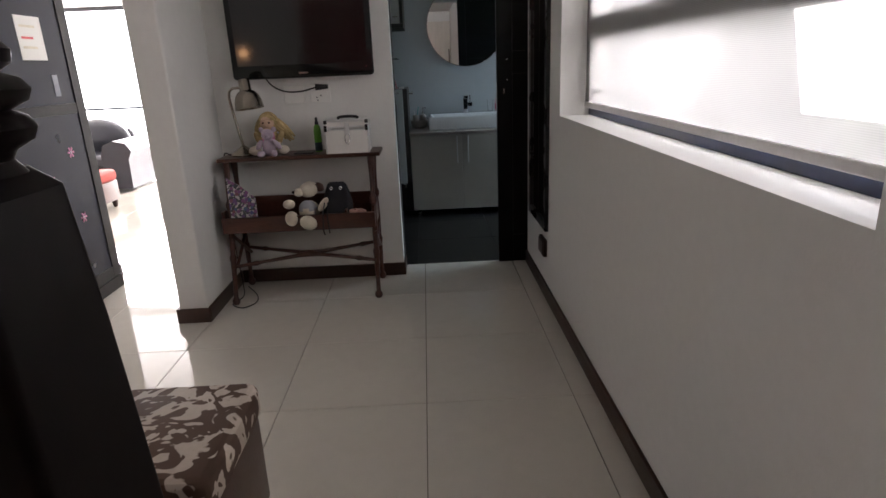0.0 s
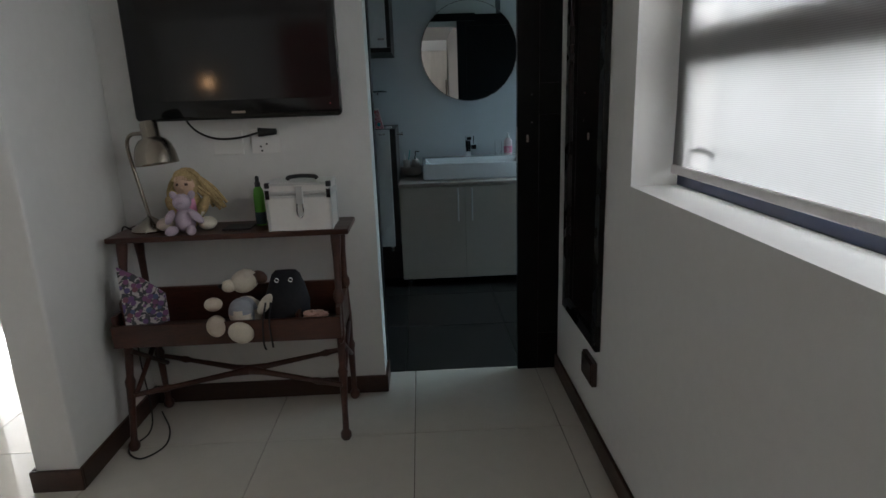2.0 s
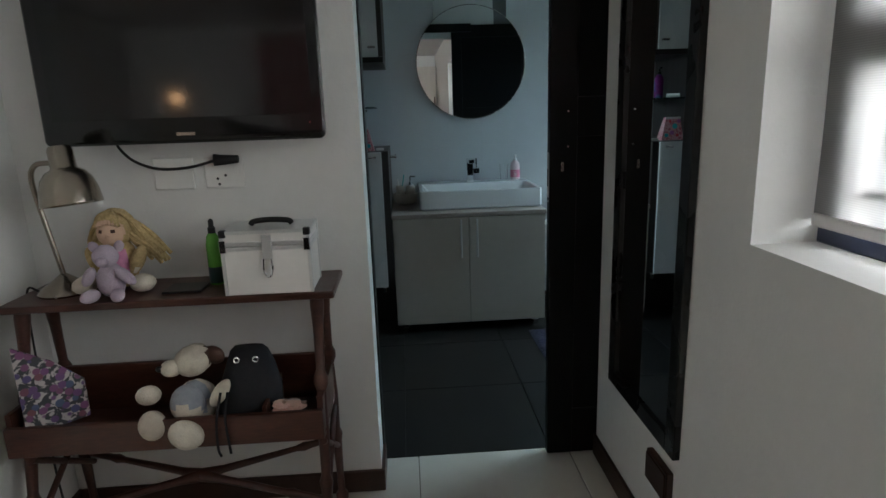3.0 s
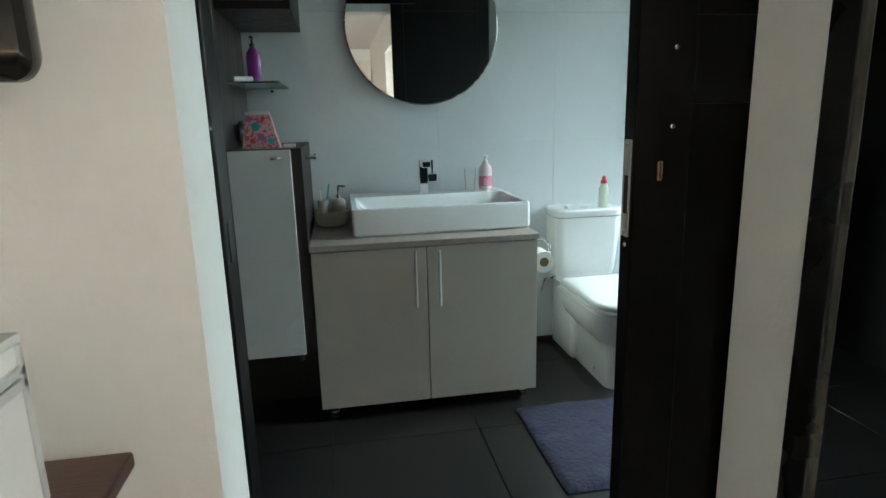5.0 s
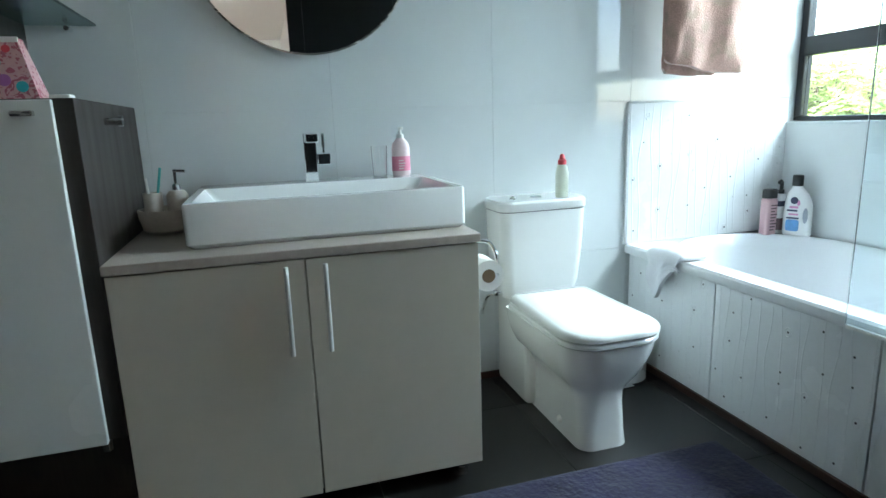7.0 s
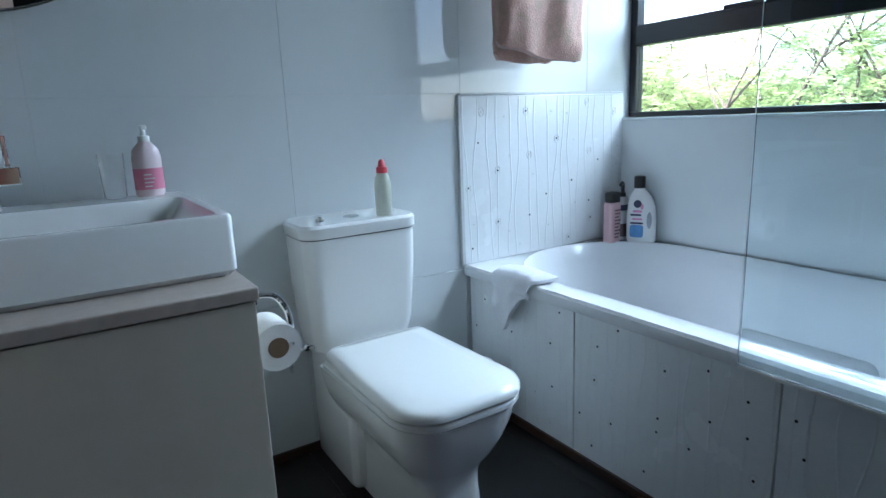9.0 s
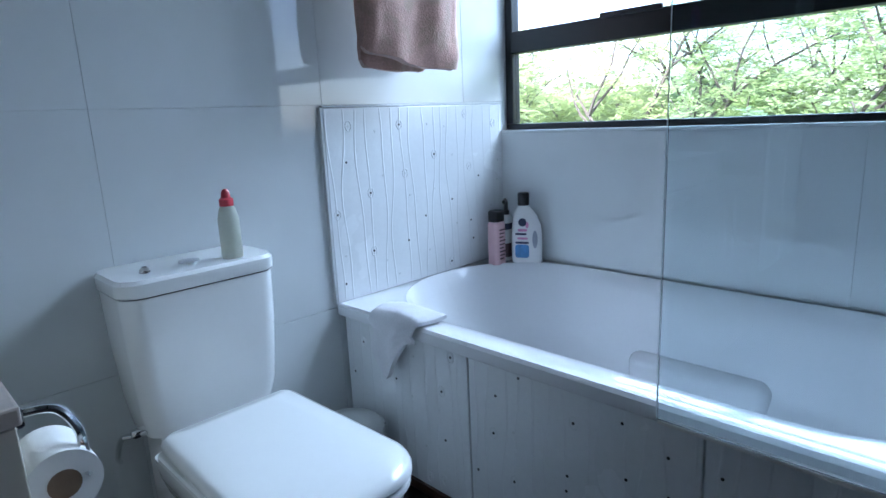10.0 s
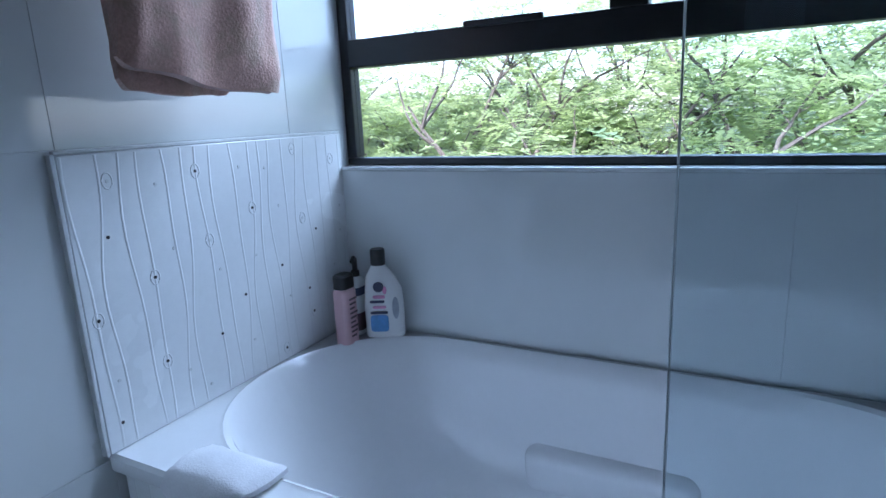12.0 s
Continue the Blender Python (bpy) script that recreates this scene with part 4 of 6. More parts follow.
def bed():
    b = thing("bed", (-0.45, 0.62, 0), "dark turned wooden bed end with a tall post and finial", "bed")
    part("post", loft([round_rect(-0.47, 0.46, -0.303, 0.62, z, 0.012) for z in (0.0, 0.9)] + [round_rect(-0.464, 0.466, -0.316, 0.616, 1.13, 0.012), round_rect(-0.457, 0.473, -0.326, 0.612, 1.262, 0.014), round_rect(-0.445, 0.482, -0.345, 0.604, 1.281, 0.02)]), "bed_wood", b)
    part("finial", lathe([(0.046, 1.279), (0.038, 1.29), (0.042, 1.298), (0.056, 1.306), (0.060, 1.316), (0.055, 1.325), (0.044, 1.33), (0.058, 1.337),
                          (0.062, 1.346), (0.056, 1.355), (0.042, 1.36), (0.052, 1.367), (0.054, 1.377), (0.046, 1.386), (0.03, 1.395), (0.034, 1.42), (0.046, 1.45), (0.04, 1.49), (0.004, 1.53)], (-0.372, 0.548, 0), 28), "bed_wood", b)
    part("footboard", bx((-1.9, 0.50, 0.28), (-0.4705, 0.60, 0.98), 0.012, 3), "bed_wood", b)
    part("top_rail", bx((-1.9, 0.48, 0.9805), (-0.4705, 0.61, 1.06), 0.02, 3), "bed_wood", b)
    part("post", bx((-2.05, 0.46, 0), (-1.9005, 0.62, 1.17), 0.012, 3), "bed_wood", b)
    part("mattress", bx((-1.95, -1.4, 0.35), (-0.48, 0.455, 0.6), 0.05, 4), "plastic_white", b, "white mattress")
    part("base", bx((-1.95, -1.4, 0.18), (-0.48, 0.455, 0.345), 0.01), "bed_wood", b)
    for x in (-1.9, -0.56):
        part("leg", bx((x, -1.38, 0), (x + 0.06, -1.32, 0.18), 0.006), "bed_wood", b)
    return b


bed()


def dark_cabinet():
    x1, y0, y1 = -2.13, 3.05, 3.93
    c = thing("dark_cabinet", (x1 - 0.3, (y0 + y1) / 2, 0), "tall glossy navy and black cabinet with flower magnets", "cabinet")
    part("carcass", bx((x1 - 0.6, y0, 0.0), (x1 - 0.022, y1, 2.1), 0.004), "black_wood", c)
    d = part("door", bx((x1 - 0.021, y0 + 0.002, 0.09), (x1 - 0.006, y1 - 0.002, 1.17), 0.002), "navy_gloss", c, "glossy dark navy lower door")
    u = part("door", bx((x1 - 0.021, y0 + 0.002, 1.22), (x1 - 0.006, y1 - 0.002, 2.09), 0.002), "navy_gloss", c, "glossy dark navy upper door")
    for a, b, z0, z1 in ((y0, y0 + 0.09, 0.085, 2.1), (y1 - 0.09, y1, 0.085, 2.1), (y0 + 0.09, y1 - 0.09, 0.085, 0.16), (y0 + 0.09, y1 - 0.09, 1.165, 1.225)):
        part("door_frame", bx((x1 - 0.0215, a, z0), (x1, b, z1), 0.003), "black_wood", c)
    part("plinth", bx((x1 - 0.0215, y0, 0), (x1 + 0.004, y1, 0.084), 0.003), "black_wood", c)
    for y, z in ((3.677, 0.944), (3.447, 0.80), (3.66, 0.547)):
        mg = part("flower_magnet", blob((x1 - 0.004, y, z), (0.004, 0.010, 0.010), seg=10), "plush_lilac", d, "small pink flower magnet")
        for k in range(6):
            a = k * math.pi / 3
            part("petal", blob((x1 - 0.004, y + 0.022 * math.cos(a), z + 0.022 * math.sin(a)), (0.003, 0.012, 0.007), seg=8, turn=(math.degrees(a), 0, 0)), "label_pink", mg)
    part("sticker", bx((x1 - 0.0065, 3.44, 1.47), (x1 - 0.003, 3.66, 1.70), 0.001), "plastic_white", u, "white printed notice")
    for z, w in ((1.64, 0.13), (1.58, 0.10), (1.53, 0.12)):
        part("print_line", bx((x1 - 0.0035, 3.47, z), (x1 - 0.002, 3.47 + w, z + 0.012)), "red_cap" if w == 0.10 else "plush_cream", u)
    part("sticker", bx((x1 - 0.0065, 3.66, 1.27), (x1 - 0.003, 3.71, 1.39), 0.001), "cloth_grey", u, "small grey label")
    return c


dark_cabinet()


# ---- living room ----
def sofa():
    s = thing("sofa", (-5.2, 8.05, 0), "dark grey leather sofa in front of the balcony window", "sofa")
    part("base", bx((-6.6, 7.62, 0.04), (-4.06, 8.5, 0.30), 0.03, 3), "leather", s)
    for k in range(3):
        x = -6.55 + 0.83 * k
        part("seat_cushion", bx((x, 7.58, 0.30), (x + 0.815, 8.2, 0.45), 0.06, 4), "leather", s)
        part("back_cushion", blob((x + 0.41, 8.25, 0.62), (0.42, 0.17, 0.25), rough=0.05, seg=20), "leather", s)
    part("backrest", bx((-6.6, 8.3, 0.30), (-4.06, 8.55, 0.72), 0.08, 4), "leather", s)
    part("armrest", loft([[Vector((x, y, z)) for x, z in ((-4.08, 0.04), (-3.80, 0.04), (-3.79, 0.40), (-3.74, 0.50), (-3.80, 0.60), (-3.95, 0.63), (-4.08, 0.58), (-4.12, 0.45))] for y in (7.55, 7.6, 8.5, 8.55)]), "leather", s)
    return s


sofa().location += Vector((0.11, -0.12, 0))


def red_stool():
    s = thing("red_footstool", (-3.93, 6.25, 0), "red cushioned footstool with brown leather sides", "footstool")
    part("body", bx((-4.30, 5.95, 0.08), (-3.55, 6.6, 0.30), 0.02, 3), "brown_leather", s)
    part("cushion", bx((-4.31, 5.94, 0.29), (-3.54, 6.61, 0.42), 0.05, 4), "red_cloth", s, "red fabric cushion")
    for x in (-4.25, -3.60):
        for y in (6.0, 6.55):
            part("foot", lathe([(0.018, 0), (0.028, 0.03), (0.035, 0.085)], (x, y, 0), 12), "skirting", s)
    return s


red_stool().location += Vector((0.11, 0.02, 0))


def bedside_lamp():
    x, y = -2.29, -0.61
    l = thing("floor_lamp", (x, y, 0), "slim floor lamp with a small warm bulb beside the bed", "lamp")
    part("base", lathe([(0.13, 0), (0.13, 0.015), (0.02, 0.03)], (x, y, 0), 28), "lamp_metal", l)
    part("pole", rod((x, y, 0.03), (x, y, 1.53), 0.011), "lamp_metal", l)
    part("holder", lathe([(0.02, 1.52), (0.024, 1.565)], (x, y, 0), 18), "plastic_black", l)
    part("bulb", blob((x, y, 1.60), (0.035, 0.035, 0.042)), "bulb", l, "glowing warm bulb")
    return l


bedside_lamp()


# ---- bathroom ----
def vanity():
    x0, x1, y0, y1 = -0.142, 0.81, 5.442, 6.11
    v = thing("vanity_cabinet", ((x0 + x1) / 2, (y0 + y1) / 2, 0), "cream two-door vanity cabinet with long bar handles", "vanity")
    part("body", bx((x0 + 0.002, y0 + 0.02, 0.062), (x1 - 0.002, y1, 0.748), 0.002), "vanity_door", v)
    for a, b, hx in ((x0, 0.326, 0.278), (0.330, x1, 0.378)):
        d = part("door", bx((a, y0, 0.060), (b, y0 + 0.018, 0.746), 0.002), "vanity_door", v)
        h = part("handle", rod((hx, y0 - 0.028, 0.495), (hx, y0 - 0.028, 0.735), 0.006, seg=12), "zinc_plate", d, "satin steel bar handle")
        for z in (0.53, 0.70):
            part("handle_post", rod((hx, y0 - 0.028, z), (hx, y0 + 0.001, z), 0.0045, seg=8), "zinc_plate", h)
    for x in (x0 + 0.05, x1 - 0.05):
        for y in (y0 + 0.06, y1 - 0.06):
            part("foot", lathe([(0.022, 0), (0.02, 0.01), (0.026, 0.06), (0.03, 0.062)], (x, y, 0), 14), "steel", v)
    return v


vanity()
solid("worktop", bx((-0.147, 5.437, 0.749), (0.817, 6.115, 0.775), 0.004), "vanity_top", "taupe laminate worktop on the vanity", "worktop")


def basin():
    x0, x1, y0, y1, z0, z1 = 0.032, 0.812, 5.548, 6.10, 0.7755, 0.897
    b = thing("wash_basin", ((x0 + x1) / 2, (y0 + y1) / 2, z0), "rectangular white ceramic counter basin", "basin")
    bm = bmesh.new()
    ix0, ix1, iy0, iy1 = x0 + 0.028, x1 - 0.028, y0 + 0.022, y1 - 0.15
    rings = [round_rect(x0 + 0.012, y0 + 0.012, x1 - 0.012, y1 - 0.012, z0, 0.012), round_rect(x0, y0, x1, y1, z0 + 0.012, 0.014), round_rect(x0, y0, x1, y1, z1 - 0.006, 0.014),
             round_rect(x0 + 0.004, y0 + 0.004, x1 - 0.004, y1 - 0.004, z1, 0.012), round_rect(ix0 - 0.004, iy0 - 0.004, ix1 + 0.004, iy1 + 0.004, z1, 0.02),
             round_rect(ix0, iy0, ix1, iy1, z1 - 0.006, 0.02), round_rect(ix0 + 0.05, iy0 + 0.03, ix1 - 0.05, iy1 - 0.03, z1 - 0.07, 0.03),
             round_rect(ix0 + 0.16, iy0 + 0.1, ix1 - 0.16, iy1 - 0.1, z1 - 0.085, 0.03)]
    part("bowl", loft(rings, bm), "ceramic", b)
    part("drain", lathe([(0.022, 0), (0.02, 0.004)], ((ix0 + ix1) / 2, (iy0 + iy1) / 2, z1 - 0.085), 18), "chrome", b)
    return b


basin()


def tap():
    x, y, z = 0.405, 6.02, 0.8975
    t = thing("basin_tap", (x, y, z), "square chrome basin mixer tap", "tap")
    part("body", bx((x - 0.022, y - 0.022, z), (x + 0.022, y + 0.022, z + 0.165), 0.003), "chrome", t)
    part("spout", bx((x - 0.02, y - 0.13, z + 0.135), (x + 0.02, y + 0.012, z + 0.1645), 0.003), "chrome", t)
    part("side_knob", bx((x + 0.0225, y - 0.02, z + 0.055), (x + 0.068, y + 0.02, z + 0.095), 0.003), "chrome", t)
    part("lever", bx((x + 0.040, y - 0.005, z + 0.0955), (x + 0.052, y + 0.005, z + 0.165), 0.003), "chrome", t, "upright chrome lever")
    return t


tap()


def pump_bottle(name, c, r, h, body, cap, label, squash=(1, 0.7), lab=None):
    c = Vector(c)
    b = thing(name, c, label, "bottle")
    part("bottle", lathe([(r * 0.9, 0), (r, 0.006), (r, h * 0.55), (r * 0.9, h * 0.66), (r * 0.45, h * 0.76), (r * 0.36, h * 0.78)], c, 24, None, (0, 0, 1), squash), body, b)
    part("collar", lathe([(r * 0.4, h * 0.775), (r * 0.4, h * 0.85), (r * 0.2, h * 0.86), (r * 0.16, h * 0.95)], c, 16), cap, b)
    part("pump_head", bx(c + Vector((-0.007, -0.03, h * 0.94)), c + Vector((0.007, 0.008, h)), 0.003), cap, b)
    if lab:
        part("label", lathe([(r * 1.012, h * 0.10), (r * 1.012, h * 0.40)], c, 24, None, (0, 0, 1), squash), lab, b)
        for k in range(4):
            part("print_line", bx(c + Vector((-r * 0.4, -r * squash[1] * 1.02 - 0.0012, h * (0.14 + 0.055 * k))), c + Vector((r * (0.1 + 0.1 * (k % 3)), -r * squash[1] * 0.9, h * (0.155 + 0.055 * k))), 0.0), "plastic_white", b)
    return b


pump_bottle("lotion_bottle", (0.733, 6.045, 0.8975), 0.034, 0.175, "lotion_clear", "plastic_white", "pale pink pump lotion bottle with a white head", (1, 0.7), "pink_bottle")


def tumbler():
    c = Vector((0.655, 6.06, 0.8975))
    return solid("tumbler", lathe([(0.024, 0), (0.026, 0.003), (0.03, 0.11), (0.028, 0.11), (0.024, 0.006), (0.0, 0.006)], c, 24), "glass", "clear drinking glass standing on the basin edge", "glass")


tumbler()


def soap_set():
    c = Vector((-0.055, 5.90, 0.7755))
    s = thing("toothbrush_set", c, "pale stone toothbrush cup and soap pump in a glass bowl", "bathroom set")
    part("bowl", lathe([(0.05, 0), (0.072, 0.012), (0.082, 0.05), (0.083, 0.075), (0.078, 0.075), (0.066, 0.016), (0.0, 0.012)], c, 28), "stone", s)
    part("cup", lathe([(0.026, 0.014), (0.028, 0.018), (0.028, 0.125), (0.025, 0.125), (0.022, 0.03), (0, 0.03)], c + Vector((-0.035, 0, 0)), 20), "stone", s)
    part("dispenser", lathe([(0.03, 0.014), (0.032, 0.018), (0.032, 0.115), (0.022, 0.128), (0.012, 0.13)], c + Vector((0.036, -0.004, 0)), 20), "stone", s)
    part("pump", tube([c + Vector(p) for p in ((0.036, -0.004, 0.13), (0.036, -0.004, 0.185), (0.036, -0.02, 0.19), (0.07, -0.03, 0.188))], 0.005, 8), "chrome", s, "chrome pump")
    part("pump_collar", lathe([(0.012, 0.13), (0.012, 0.145), (0.007, 0.15)], c + Vector((0.036, -0.004, 0)), 14), "chrome", s)
    part("toothbrush", rod(c + Vector((-0.035, 0, 0.04)), c + Vector((-0.005, 0.005, 0.20)), 0.004, seg=8), "towel_teal", s)
    part("toothbrush", rod(c + Vector((-0.04, 0, 0.04)), c + Vector((-0.05, 0.005, 0.17)), 0.004, seg=8), "plastic_white", s)
    return s


soap_set()


def wall_cabinet(name, x0, x1, z0, z1, label, knob, right_side, depth0=5.432):
    c = thing(name, ((x0 + x1) / 2, 5.78, z0), label, "cabinet")
    part("carcass", bx((x0, depth0 + 0.019, z0), (x1, 6.126, z1), 0.002), "dark_carcass", c)
    d = part("door", bx((x0 + 0.003, depth0, z0 - 0.004), (x1 - right_side, depth0 + 0.018, z1 - 0.003), 0.003), "white_door", c, "plain white door")
    part("knob", bx((knob[0] - 0.022, depth0 - 0.02, knob[1] - 0.006), (knob[0] + 0.022, depth0 - 0.0005, knob[1] + 0.006), 0.003), "steel", d, "small steel knob")
    return c


wall_cabinet("tall_cabinet", -0.70, -0.425, 0.325, 2.2, "tall white-doored bathroom cabinet with dark sides", (-0.515, 1.125), 0.028)
low = wall_cabinet("low_cabinet", -0.4245, -0.148, 0.325, 1.165, "low white-doored cabinet with a dark brown carcass", (-0.243, 1.132), 0.040)
upper = wall_cabinet("upper_cabinet", -0.4245, -0.150, 1.715, 2.2, "small white upper cabinet with a dark carcass", (-0.215, 1.765), 0.028, 5.50)
part("base_panel", bx((-0.4245, 5.50, 1.680), (-0.150, 6.126, 1.7105), 0.002), "dark_carcass", upper)
part("towel_knob", rod((-0.1475, 5.70, 1.115), (-0.112, 5.70, 1.115), 0.009, seg=12), "steel", low, "steel towel knob")
part("towel_knob_end", lathe([(0.014, 0), (0.014, 0.01)], (-0.113, 5.70, 1.115), 14, None, (1, 0, 0)), "steel", low)
# added dark block in place of the shaded void below the hung cabinets
plinth = thing("under_cabinet_shade", (-0.42, 5.85, 0), "dark block added for the shaded void under the bathroom cabinets", "plinth")
part("shade_block", bx((-0.70, 5.70, 0), (-0.15, 6.12, 0.3245), 0.003), "dark_carcass", plinth)
part("leg", rod((-0.215, 5.52, 0.265), (-0.215, 5.52, 0.3205), 0.013), "steel", low)


def glass_shelf():
    s = thing("glass_shelf", (-0.30, 5.9, 1.42), "small frosted glass shelf beside the tall cabinet", "shelf")
    part("pane", bx((-0.424, 5.62, 1.420), (-0.225, 6.126, 1.428), 0.002), "shelf_glass", s)
    part("bracket", rod((-0.30, 6.08, 1.408), (-0.30, 6.126, 1.408), 0.008, seg=10), "chrome", s)
    return s


glass_shelf()
pump_bottle("shampoo_bottle", (-0.345, 5.86, 1.4285), 0.030, 0.20, "purple_bottle", "plastic_black", "purple and blue bottle standing on the glass shelf")
part_tube = thing("hair_tube", (-0.385, 5.70, 1.4285), "small white tube lying on the glass shelf", "tube")
part("tube_body", rod((-0.41, 5.68, 1.441), (-0.34, 5.72, 1.441), 0.012, 0.012), "plastic_white", part_tube)


def gift_bag():
    x0, x1, y0, y1, z0, z1 = -0.375, -0.232, 5.52, 5.60, 1.1655, 1.305
    g = thing("gift_bag", ((x0 + x1) / 2, (y0 + y1) / 2, z0), "pink patterned paper gift bag on the low cabinet", "bag")
    bm = loft([[Vector((x0, y0, z0)), Vector((x1, y0, z0)), Vector((x1, y1, z0)), Vector((x0 + 0.0, y1, z0))],
               [Vector((x0 + 0.02, y0 + 0.022, z1 - 0.004)), Vector((x1 - 0.035, y0 + 0.022, z1)), Vector((x1 - 0.035, y1 - 0.02, z1)), Vector((x0 + 0.02, y1 - 0.02, z1 - 0.004))]])
    part("paper", bm, "pink_paper", g)
    part("rim", bx((x0 + 0.017, y0 + 0.018, z1 - 0.01), (x1 - 0.032, y0 + 0.024, z1 + 0.002), 0.001), "plastic_white", g)
    for dx, dz, r, m in ((0.055, 0.085, 0.017, "teal_paint"), (0.075, 0.045, 0.014, "violet_paint"), (0.11, 0.03, 0.013, "teal_paint"), (0.04, 0.03, 0.010, "red_cap"), (0.085, 0.115, 0.009, "red_cap"), (0.03, 0.115, 0.012, "violet_paint")):
        part("print_spot", lathe([(r, 0), (r * 0.97, 0.0012)], (x0 + dx, y0 + dz / 0.14 * 0.022 - 0.001, z0 + dz), 14, None, (0, -0.99, 0.155)), m, g)
    return g


gift_bag()
solid("soap_bar", bx((-0.222, 5.54, 1.1655), (-0.175, 5.58, 1.178), 0.004), "plastic_white", "small white soap bar on the low cabinet", "soap")
solid("hair_dryer", blob((-0.40, 5.72, 1.222), (0.022, 0.07, 0.055), rough=0.2), "plastic_black", "black hair dryer lying behind the gift bag", "dryer")


def round_mirror():
    cx, cz, r = 0.437, 1.71, 0.378
    m = thing("round_mirror", (cx, 6.09, cz - r), "large round frameless mirror with a thin steel rim", "mirror")
    part("glass", lathe([(r - 0.003, 0), (r - 0.003, 0.012)], (cx, 6.107, cz), 96, None, (0, -1, 0)), "mirror", m, flat=True)
    bm = bmesh.new()
    tube([Vector((cx + r * math.cos(a), 6.101, cz + r * math.sin(a))) for a in [2 * math.pi * k / 96 for k in range(97)]], 0.0035, 8, bm)
    part("rim", bm, "steel", m, "thin steel rim")
    part("backing", lathe([(r - 0.02, 0), (r - 0.02, 0.012)], (cx, 6.1195, cz), 64, None, (0, -1, 0)), "plastic_black", m)
    return m


round_mirror()
solid("wall_mirror_panel", bx((0.188, 6.1205, 1.80), (0.69, 6.1255, 2.30)), "mirror", "frameless rectangular mirror panel on the tiles behind the round mirror", "mirror")


def toilet():
    t = thing("toilet", (1.25, 5.75, 0), "white close-coupled ceramic toilet with its lid closed", "toilet")
    cx = 1.256
    cis = [round_rect(cx - 0.155, 5.945, cx + 0.160, 6.118, 0.40, 0.045), round_rect(cx - 0.165, 5.930, cx + 0.170, 6.118, 0.46, 0.045),
           round_rect(cx - 0.176, 5.916, cx + 0.178, 6.118, 0.62, 0.045), round_rect(cx - 0.180, 5.912, cx + 0.181, 6.118, 0.742, 0.045)]
    part("cistern", loft(cis), "ceramic", t)
    part("lid_gap", loft([round_rect(cx - 0.177, 5.915, cx + 0.178, 6.117, z, 0.045) for z in (0.7421, 0.7455)]), "plastic_black", t, "dark joint under the cistern lid")
    lid = [round_rect(cx - 0.182, 5.909, cx + 0.183, 6.12, 0.7456, 0.05), round_rect(cx - 0.185, 5.906, cx + 0.186, 6.12, 0.750, 0.05),
           round_rect(cx - 0.185, 5.906, cx + 0.186, 6.12, 0.776, 0.05), round_rect(cx - 0.178, 5.913, cx + 0.179, 6.116, 0.784, 0.045)]
    part("cistern_lid", loft(lid), "ceramic", t)
    part("flush_button", lathe([(0.024, 0), (0.024, 0.004), (0.020, 0.006)], (cx, 6.00, 0.784), 22), "chrome", t, "chrome flush button")
    part("lid_bolt", lathe([(0.012, 0), (0.011, 0.008), (0.004, 0.014)], (cx - 0.105, 5.985, 0.784), 14), "steel", t)

    def plan(w, y_front, y_back, z, front=0.11, back=0.02, lean=0.0):
        """A rounded outline: round towards the front, squarer at the back."""
        out = []
        for x, y, r, a0 in ((cx + w - lean, y_back, back, 0), (cx - w + lean, y_back, back, 90), (cx - w, y_front, front, 180), (cx + w, y_front, front, 270)):
            r = min(r, w - 0.004)
            sx, sy = (1 if a0 in (0, 270) else -1), (1 if a0 < 180 else -1)
            for k in range(9):
                a = radians(a0 + 90 * k / 8)
                out.append(Vector((x - sx * r + r * math.cos(a), y - sy * r + r * math.sin(a), z)))
        return out
    bowl = [plan(0.092, 5.458, 5.90, 0.0, 0.05), plan(0.088, 5.463, 5.90, 0.05, 0.05), plan(0.086, 5.466, 5.90, 0.15, 0.06), plan(0.090, 5.462, 5.90, 0.19, 0.07),
            plan(0.108, 5.446, 5.90, 0.222, 0.085), plan(0.135, 5.422, 5.905, 0.256, 0.105), plan(0.155, 5.402, 5.91, 0.298, 0.115), plan(0.166, 5.389, 5.915, 0.34, 0.115), plan(0.171, 5.382, 5.92, 0.384, 0.11)]
    part("bowl", loft(bowl), "ceramic", t)
    part("rear_plinth", bx((cx - 0.128, 5.82, 0.0), (cx + 0.128, 6.115, 0.396), 0.03, 4), "ceramic", t)
    seat = [plan(0.170, 5.382, 5.89, 0.386, 0.105, 0.03), plan(0.175, 5.376, 5.893, 0.391, 0.105, 0.03), plan(0.175, 5.376, 5.893, 0.401, 0.105, 0.03), plan(0.171, 5.380, 5.89, 0.405, 0.10, 0.03)]
    part("seat", loft(seat), "ceramic", t)
    top = [plan(0.170, 5.381, 5.885, 0.4085, 0.105, 0.02, 0.012), plan(0.177, 5.373, 5.89, 0.414, 0.105, 0.02, 0.012), plan(0.177, 5.373, 5.89, 0.424, 0.105, 0.02, 0.012),
           plan(0.172, 5.379, 5.887, 0.433, 0.10, 0.02, 0.012), plan(0.160, 5.394, 5.882, 0.439, 0.09, 0.02, 0.012), plan(0.12, 5.44, 5.85, 0.443, 0.07, 0.02, 0.012)]
    part("lid", loft(top), "ceramic", t)
    for d in (-0.09, 0.09):
        part("hinge", rod((cx + d - 0.02, 5.899, 0.412), (cx + d + 0.02, 5.899, 0.412), 0.009), "plastic_white", t)
